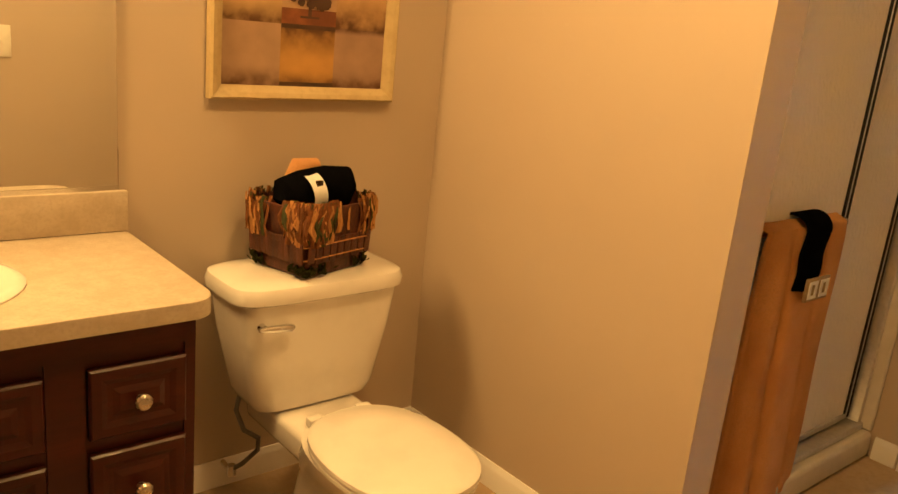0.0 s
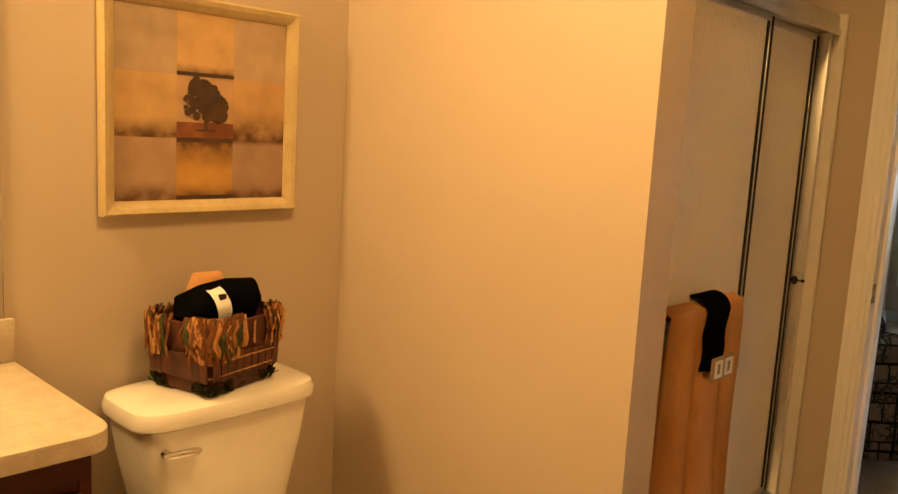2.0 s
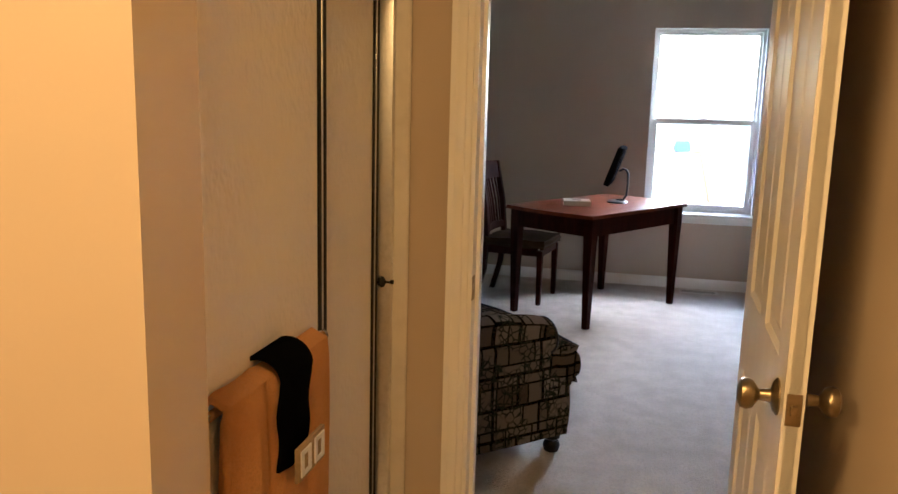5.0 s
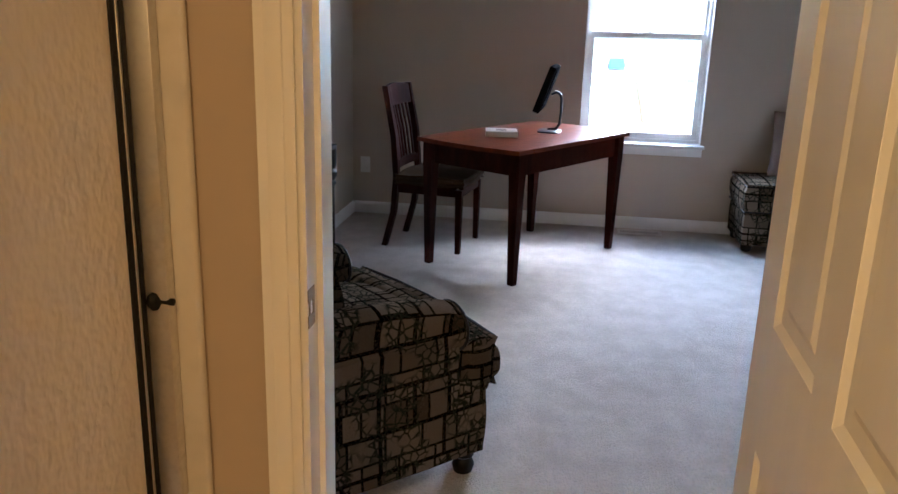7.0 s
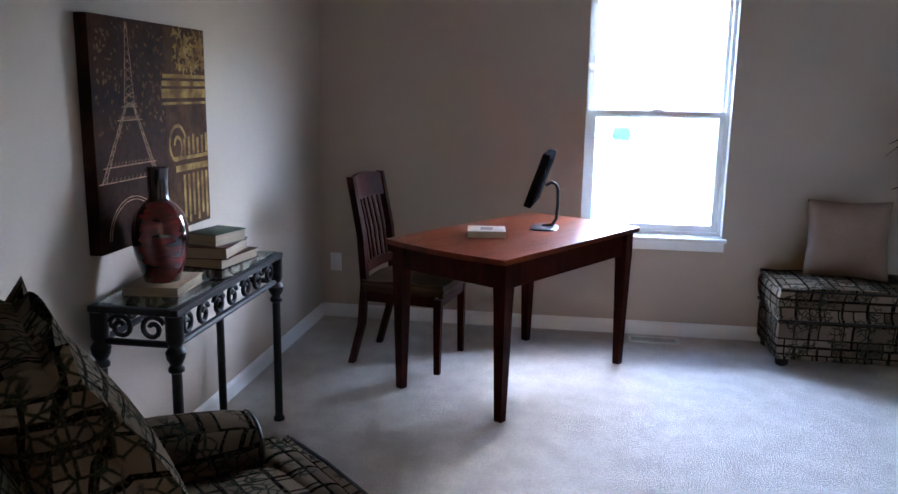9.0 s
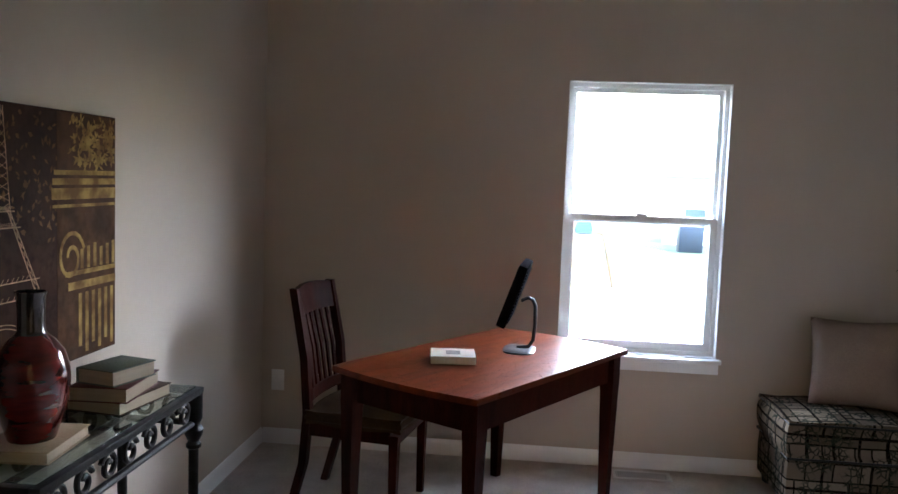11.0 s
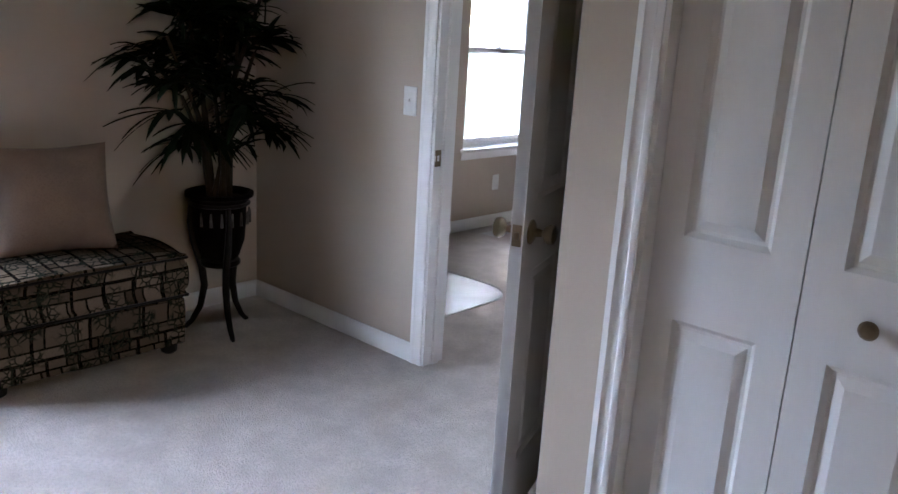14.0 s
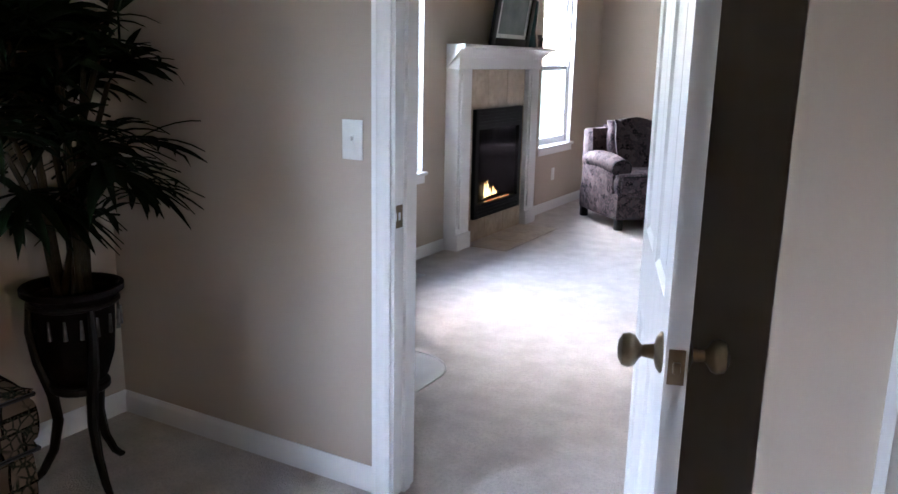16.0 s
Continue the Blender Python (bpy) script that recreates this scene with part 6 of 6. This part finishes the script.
def plant(m):
    """A palm of several canes in a bowl on a three-legged stand."""
    s = thing("plant_stand", m, "dark iron plant stand with three flared legs", "plant stand")
    pts = [(0.128 * math.cos(k * 0.2618), 0.128 * math.sin(k * 0.2618), 0.615) for k in range(25)]
    part("ring", tubed(pts, 0.009, 8), IRON, s)
    part("collar", lathe([(0.085, 0.325), (0.09, 0.33), (0.09, 0.345), (0.085, 0.35)], 24), IRON, s)
    for k in range(3):
        a = radians(-75 + 120 * k)
        prof = [(0.128, 0.61), (0.134, 0.52), (0.118, 0.42), (0.085, 0.31), (0.075, 0.22), (0.095, 0.12), (0.135, 0.045), (0.165, 0.014), (0.178, 0.010)]
        part("leg", tubed([(r * math.cos(a), r * math.sin(a), z) for r, z in prof], [0.011, 0.014, 0.017, 0.018, 0.017, 0.015, 0.013, 0.011, 0.008], 8), IRON, s)
    for k in range(13):
        a = radians(112 + 20 * k)
        part("fringe", tubed([(0.134 * math.cos(a), 0.134 * math.sin(a), 0.585), (0.132 * math.cos(a), 0.132 * math.sin(a), 0.525)], [0.004, 0.007], 6), SILVERBAR, s, "worn silver drop")
    p = thing("potted_palm", m @ pose(0, 0, 0.351), "tall green palm, leaves darkened for its dim corner, in a brown bowl on a stand", "plant")
    part("pot", lathe([(0.065, 0), (0.085, 0.02), (0.108, 0.09), (0.116, 0.18), (0.118, 0.26), (0.132, 0.285), (0.150, 0.296), (0.150, 0.314), (0.136, 0.316), (0.118, 0.285), (0.04, 0.280)], 32), POT, p, "brown ceramic bowl")
    rnd = random.Random(11)
    # cane tops: place, height, how steeply the fans rise
    tops = [(0.02, 0.20, 1.18, 2.0), (-0.02, 0.15, 1.08, 1.0), (0.04, -0.27, 1.22, 2.2), (0.02, -0.12, 1.00, 0.9), (-0.06, 0.02, 1.06, 0.8), (0.06, 0.10, 0.98, 0.7),
            (-0.05, 0.26, 0.98, 0.4), (0.02, -0.20, 0.92, 0.4), (-0.10, 0.06, 0.92, 0.5), (0.08, -0.02, 0.84, 0.4), (-0.05, 0.20, 0.74, 0.0), (-0.04, -0.16, 0.72, 0.0), (-0.10, 0.04, 0.76, 0.1)]
    for i, (tx, ty, tz, rise) in enumerate(tops):
        b = (0.045 * math.cos(i * 1.3), 0.045 * math.sin(i * 1.3), 0.26)
        mid = (b[0] * 0.6 + tx * 0.3, b[1] * 0.6 + ty * 0.3, 0.26 + (tz - 0.26) * 0.55)
        part("cane", tubed([b, mid, (tx, ty, tz)], [0.013, 0.011, 0.008], 8), CANE, p)
        bm = bmesh.new()
        fans = 3 if rise > 2 else 5
        for q in range(fans):
            az = 2 * math.pi * q / fans + i * 0.7
            start = Vector((tx, ty, tz)) - Vector((0, 0, 0.26 * q / fans))
            ax = Vector((math.cos(az), math.sin(az), rise + (0.6 if q == 0 else 0))).normalized()
            hub = start + ax * rnd.uniform(0.05, 0.12)
            tube(bm, [start, hub], 0.004, 5)
            n = rnd.randint(8, 11)
            sd = Vector((-math.sin(az), math.cos(az), 0))
            upv = ax.cross(sd).normalized()
            spread = 0.85 if rise > 2 else 1.6
            for k in range(n):
                f = (k + 0.5) / n * 2 - 1
                d = (ax * math.cos(f * spread) + sd * math.sin(f * spread) + upv * rnd.uniform(-0.3, 0.3)).normalized()
                L, wd = rnd.uniform(0.17, 0.30) * (1 - 0.2 * abs(f)), rnd.uniform(0.011, 0.019)
                across = d.cross(upv).normalized()
                droop = rnd.uniform(0.25, 0.6) if rise < 2 else rnd.uniform(0.0, 0.2)
                prev = None
                for st in range(6):
                    g = st / 5
                    c = hub + d * L * g - Vector((0, 0, droop * L * g * g))
                    wv = wd * (0.25 + 2.4 * g * (1 - g) + 0.35 * (1 - g)) * (1 if st < 5 else 0.1)
                    row = [bm.verts.new(c + across * wv), bm.verts.new(c + upv * -0.004), bm.verts.new(c - across * wv)]
                    if prev:
                        bm.faces.new((prev[0], prev[1], row[1], row[0]))
                        bm.faces.new((prev[1], prev[2], row[2], row[1]))
                    prev = row
        for v in bm.verts:
            v.co.x, v.co.y = min(v.co.x, 0.335), max(v.co.y, -0.395)
        tagged(part("leaves", bm, SHADED_LEAF, p), kind="stuff")


plant(pose(7.39, -1.785, 0))


def floor_vent(m, label):
    v = thing("floor_vent", m, label, "floor vent")
    bm = bmesh.new()
    w, d = 0.30, 0.125
    box(bm, -d / 2, d / 2, -w / 2, -w / 2 + 0.018, 0, 0.006, bevel=0.002)
    box(bm, -d / 2, d / 2, w / 2 - 0.018, w / 2, 0, 0.006, bevel=0.002)
    box(bm, -d / 2, -d / 2 + 0.018, -w / 2 + 0.018, w / 2 - 0.018, 0, 0.006, bevel=0.002)
    box(bm, d / 2 - 0.018, d / 2, -w / 2 + 0.018, w / 2 - 0.018, 0, 0.006, bevel=0.002)
    part("frame", bm, VENTMETAL, v, "pale enamelled frame")
    part("backing", boxed(-d / 2 + 0.018, d / 2 - 0.018, -w / 2 + 0.018, w / 2 - 0.018, 0.0003, 0.001), BLACKSEAL, v, smooth=False)
    for k in range(22):
        y = -w / 2 + 0.024 + 0.012 * k
        part("slat", boxed(-d / 2 + 0.018, d / 2 - 0.018, y - 0.003, y + 0.003, 0.001, 0.005), VENTMETAL, v, smooth=False)


floor_vent(pose(7.615, -0.13, 0.0005), "pale metal floor vent in the carpet under the window")
floor_vent(pose(7.87, -4.45, 0.0005), "pale metal floor vent in the carpet by the living room window")


def bifold():
    """Four narrow leaves, each with two raised panels, in the closet opening."""
    d = thing("closet_door", pose(0, 0, 0), "white panelled bifold closet doors, closed", "closet door")
    y0, y1 = CLOSET - 0.075, CLOSET - 0.042
    lw = (5.111 - 3.729) / 4
    for k in range(4):
        xb = 5.110 - k * lw
        xa = xb - lw + 0.003
        bm = bmesh.new()
        box(bm, xa, xb, y0, y1 - 0.012, 0.015, 2.025)
        st = 0.072
        zs = [(0.015, 0.20), (0.79, 0.99), (1.90, 2.025)]
        for a, b in ((xa, xa + st), (xb - st, xb)):
            box(bm, a, b, y1 - 0.012, y1, 0.015, 2.025)
        for a, b in zs:
            box(bm, xa + st, xb - st, y1 - 0.012, y1, a, b)
        lf = part("leaf", bm, DOORPAINT, d, smooth=False)
        for (_, za), (zb, _) in zip(zs, zs[1:]):
            bm = bmesh.new()
            rings = []
            for g, dd in ((0, y1 - 0.0005), (0.012, y1 - 0.0115), (0.020, y1 - 0.0115), (0.042, y1 - 0.002)):
                rings.append([bm.verts.new((px, dd, pz)) for px, pz in ((xa + st + g, za + g), (xb - st - g, za + g), (xb - st - g, zb - g), (xa + st + g, zb - g))])
            for q, r in zip(rings, rings[1:]):
                for i in range(4):
                    bm.faces.new((q[i], q[(i + 1) % 4], r[(i + 1) % 4], r[i]))
            bm.faces.new(rings[-1])
            part("panel", bm, DOORPAINT, lf, smooth=False)
        if k in (1, 2):
            part("knob", lathe([(0.010, 0), (0.008, 0.012), (0.018, 0.020), (0.020, 0.027), (0.014, 0.034), (0.004, 0.036)], 20, axis="y", centre=((xa + 0.2 if k == 1 else xb - 0.2), y1, 0.89)), BRONZE, lf, "round aged bronze knob")


bifold()

# ---- living room ----
mat = thing("chair_mat", pose(0, 0, 0.0008), "clear plastic chair mat lying on the carpet", "floor mat")
pts = [(7.08 + 0.22 * math.cos(a), -3.15 + 0.22 * math.sin(a)) for a in [math.pi + math.pi / 2 * k / 8 for k in range(9)]]
pts += [(7.85, -3.37), (7.85, -2.55), (6.86, -2.55)]
part("sheet", outline_solid(pts, 0, 0.003), MATPLASTIC, mat, smooth=False)
part("rim", tubed([(x, y, 0.003) for x, y in pts] + [(pts[0][0], pts[0][1], 0.003)], 0.004, 6, False), ACRYLIC, mat)


def fireplace():
    f = thing("fireplace", pose(LIVING_EAST, FIRE, 0), "white painted fireplace with a marble surround and a gas fire", "fireplace")
    # local x is negative into the room, y along the wall
    half = 0.70
    part("backing", boxed(-0.06, -0.001, -half + 0.20, half - 0.20, 0.0, 1.30), STONE, f, "tan marble slab", smooth=False)
    fw, z0, z1 = 0.405, 0.185, 1.01
    for s in (-1, 1):
        for k in range(3):
            za, zb = z0 + k * 0.275, z0 + (k + 1) * 0.275 - 0.003
            part("tile", boxed(-0.068, -0.060, s * fw, s * (half - 0.205), za, zb, bevel=0.0012), STONE, f, smooth=False)
    for k in range(3):
        ya, yb = -0.495 + k * 0.33, -0.495 + (k + 1) * 0.33 - 0.003
        part("tile", boxed(-0.068, -0.060, ya, yb, 1.013, 1.298, bevel=0.0012), STONE, f, smooth=False)
        part("tile", boxed(-0.068, -0.060, ya, yb, 0.004, 0.182, bevel=0.0012), STONE, f, smooth=False)
    for s in (-1, 1):
        leg = bmesh.new()
        a, b = sorted((s * (half - 0.20), s * half))
        box(leg, -0.105, -0.001, a, b, 0, 1.30, bevel=0.003)
        box(leg, -0.120, -0.105, a + 0.03, b - 0.03, 0.16, 1.27, bevel=0.004)
        box(leg, -0.122, -0.105, a - 0.004, b + 0.004, 0.0, 0.12, bevel=0.004)
        part("pilaster", leg, TRIM, f)
    prof = [(0.10, 1.301), (0.115, 1.301), (0.120, 1.38), (0.135, 1.41), (0.165, 1.435), (0.195, 1.447), (0.205, 1.452), (0.205, 1.472), (0.0, 1.472), (0.0, 1.301)]
    bm = bmesh.new()
    rings = [[bm.verts.new((-d if d else -0.001, s * (half + max(d - 0.10, 0) if d else half), z)) for d, z in prof] for s in (-1, 1)]
    n = len(prof)
    for k in range(n):
        bm.faces.new((rings[0][k], rings[0][(k + 1) % n], rings[1][(k + 1) % n], rings[1][k]))
    bm.faces.new(rings[0])
    bm.faces.new(rings[1])
    part("mantel", bm, TRIM, f, "white moulded mantel shelf", smooth=False)
    for k in range(3):
        ya, yb = -0.495 + k * 0.33, -0.495 + (k + 1) * 0.33 - 0.004
        part("hearth_tile", boxed(-0.42, -0.0705, ya, yb, 0.001, 0.006, bevel=0.001), STONE, f, smooth=False)
    # gas insert
    fb = bmesh.new()
    box(fb, -0.10, -0.069, -fw, -fw + 0.05, z0, z1)
    box(fb, -0.10, -0.069, fw - 0.05, fw, z0, z1)
    box(fb, -0.10, -0.069, -fw + 0.05, fw - 0.05, z0, z0 + 0.10)
    box(fb, -0.10, -0.069, -fw + 0.05, fw - 0.05, z1 - 0.15, z1)
    ins = part("insert", fb, FIREBLACK, f, "black metal gas insert", smooth=False)
    for k in range(5):
        part("louvre", boxed(-0.106, -0.101, -fw + 0.02, fw - 0.02, z1 - 0.13 + 0.024 * k, z1 - 0.118 + 0.024 * k), FIREBLACK, ins, smooth=False)
    for k in range(3):
        part("louvre", boxed(-0.106, -0.101, -fw + 0.02, fw - 0.02, z0 + 0.015 + 0.026 * k, z0 + 0.028 + 0.026 * k), FIREBLACK, ins, smooth=False)
    part("liner", boxed(-0.0685, -0.0605, -fw + 0.05, fw - 0.05, z0 + 0.10, z1 - 0.15), FIREBLACK, ins, smooth=False)
    part("glass", boxed(-0.0995, -0.0965, -fw + 0.05, fw - 0.05, z0 + 0.10, z1 - 0.15), FIREGLASS, ins, "dark fireplace glass", smooth=False)
    lg = bmesh.new()
    tube(lg, [(-0.082, -0.26, z0 + 0.13), (-0.082, 0.0, z0 + 0.145), (-0.082, 0.27, z0 + 0.13)], [0.010, 0.012, 0.010], 10)
    part("log", lg, LOG, f, "charred gas log")
    part("embers", tubed([(-0.084, -0.22, z0 + 0.112), (-0.084, 0.2, z0 + 0.112)], 0.006, 8), EMBER, f, "glowing embers")
    rnd = random.Random(3)
    for k in range(5):
        y = 0.20 - 0.045 * k + rnd.uniform(-0.01, 0.01)
        hh = rnd.uniform(0.07, 0.17) * (1 if k < 3 else 0.5)
        part("flame", loft([[(-0.082 + 0.007 * w * c, y + 0.026 * w * s + 0.02 * (z / 0.17) ** 2, z0 + 0.14 + z) for c, s in [(math.cos(a), math.sin(a)) for a in [6.283 * i / 8 for i in range(8)]]] for z, w in ((0, 0.4), (hh * 0.25, 1.0), (hh * 0.6, 0.6), (hh, 0.05))]), FLAME, f, "orange gas flame")


fireplace()

pf = thing("framed_picture", pose(LIVING_EAST - 0.135, FIRE - 0.02, 1.4728, -9, 0, 90) , "dark framed print leaning on the mantel", "picture")
fr3 = bmesh.new()
for b in ((-0.33, -0.27, 0, 0.62), (0.27, 0.33, 0, 0.62), (-0.27, 0.27, 0, 0.06), (-0.27, 0.27, 0.56, 0.62)):
    box(fr3, b[0], b[1], -0.012, 0.018, b[2], b[3], bevel=0.004)
part("frame", fr3, IRON, pf, "black wooden frame")
part("mount", boxed(-0.27, 0.27, -0.008, 0.004, 0.06, 0.56), WHITECOVER, pf, "pale mount", smooth=False)
part("print", boxed(-0.225, 0.225, 0.0045, 0.006, 0.09, 0.53), surface("grey_green_print", (0.10, 0.13, 0.12), (0.20, 0.22, 0.20), 0.4, 6, 40, 0.02), pf, "grey-green print", smooth=False)
va2 = thing("bottle_vase", pose(LIVING_EAST - 0.10, FIRE - 0.50, 1.4728), "tall teal glass vase on the mantel", "vase")
part("body", lathe([(0.05, 0), (0.055, 0.01), (0.04, 0.12), (0.05, 0.22), (0.06, 0.36), (0.052, 0.37)], 24), surface("teal_glaze", (0.02, 0.06, 0.065), (0.015, 0.045, 0.05), 0.12, 5, 30, coat=0.5), va2)
for yy, hh in ((FIRE - 0.60, 0.105), (FIRE - 0.65, 0.085)):
    cs = thing("candle_holder", pose(LIVING_EAST - 0.14, yy, 1.4728), "small pewter candle holder on the mantel", "candle holder")
    part("stem", lathe([(0.022, 0), (0.024, 0.006), (0.012, 0.015), (0.011, hh * 0.6), (0.020, hh * 0.9), (0.021, hh), (0.015, hh)], 18), SILVERBAR, cs)
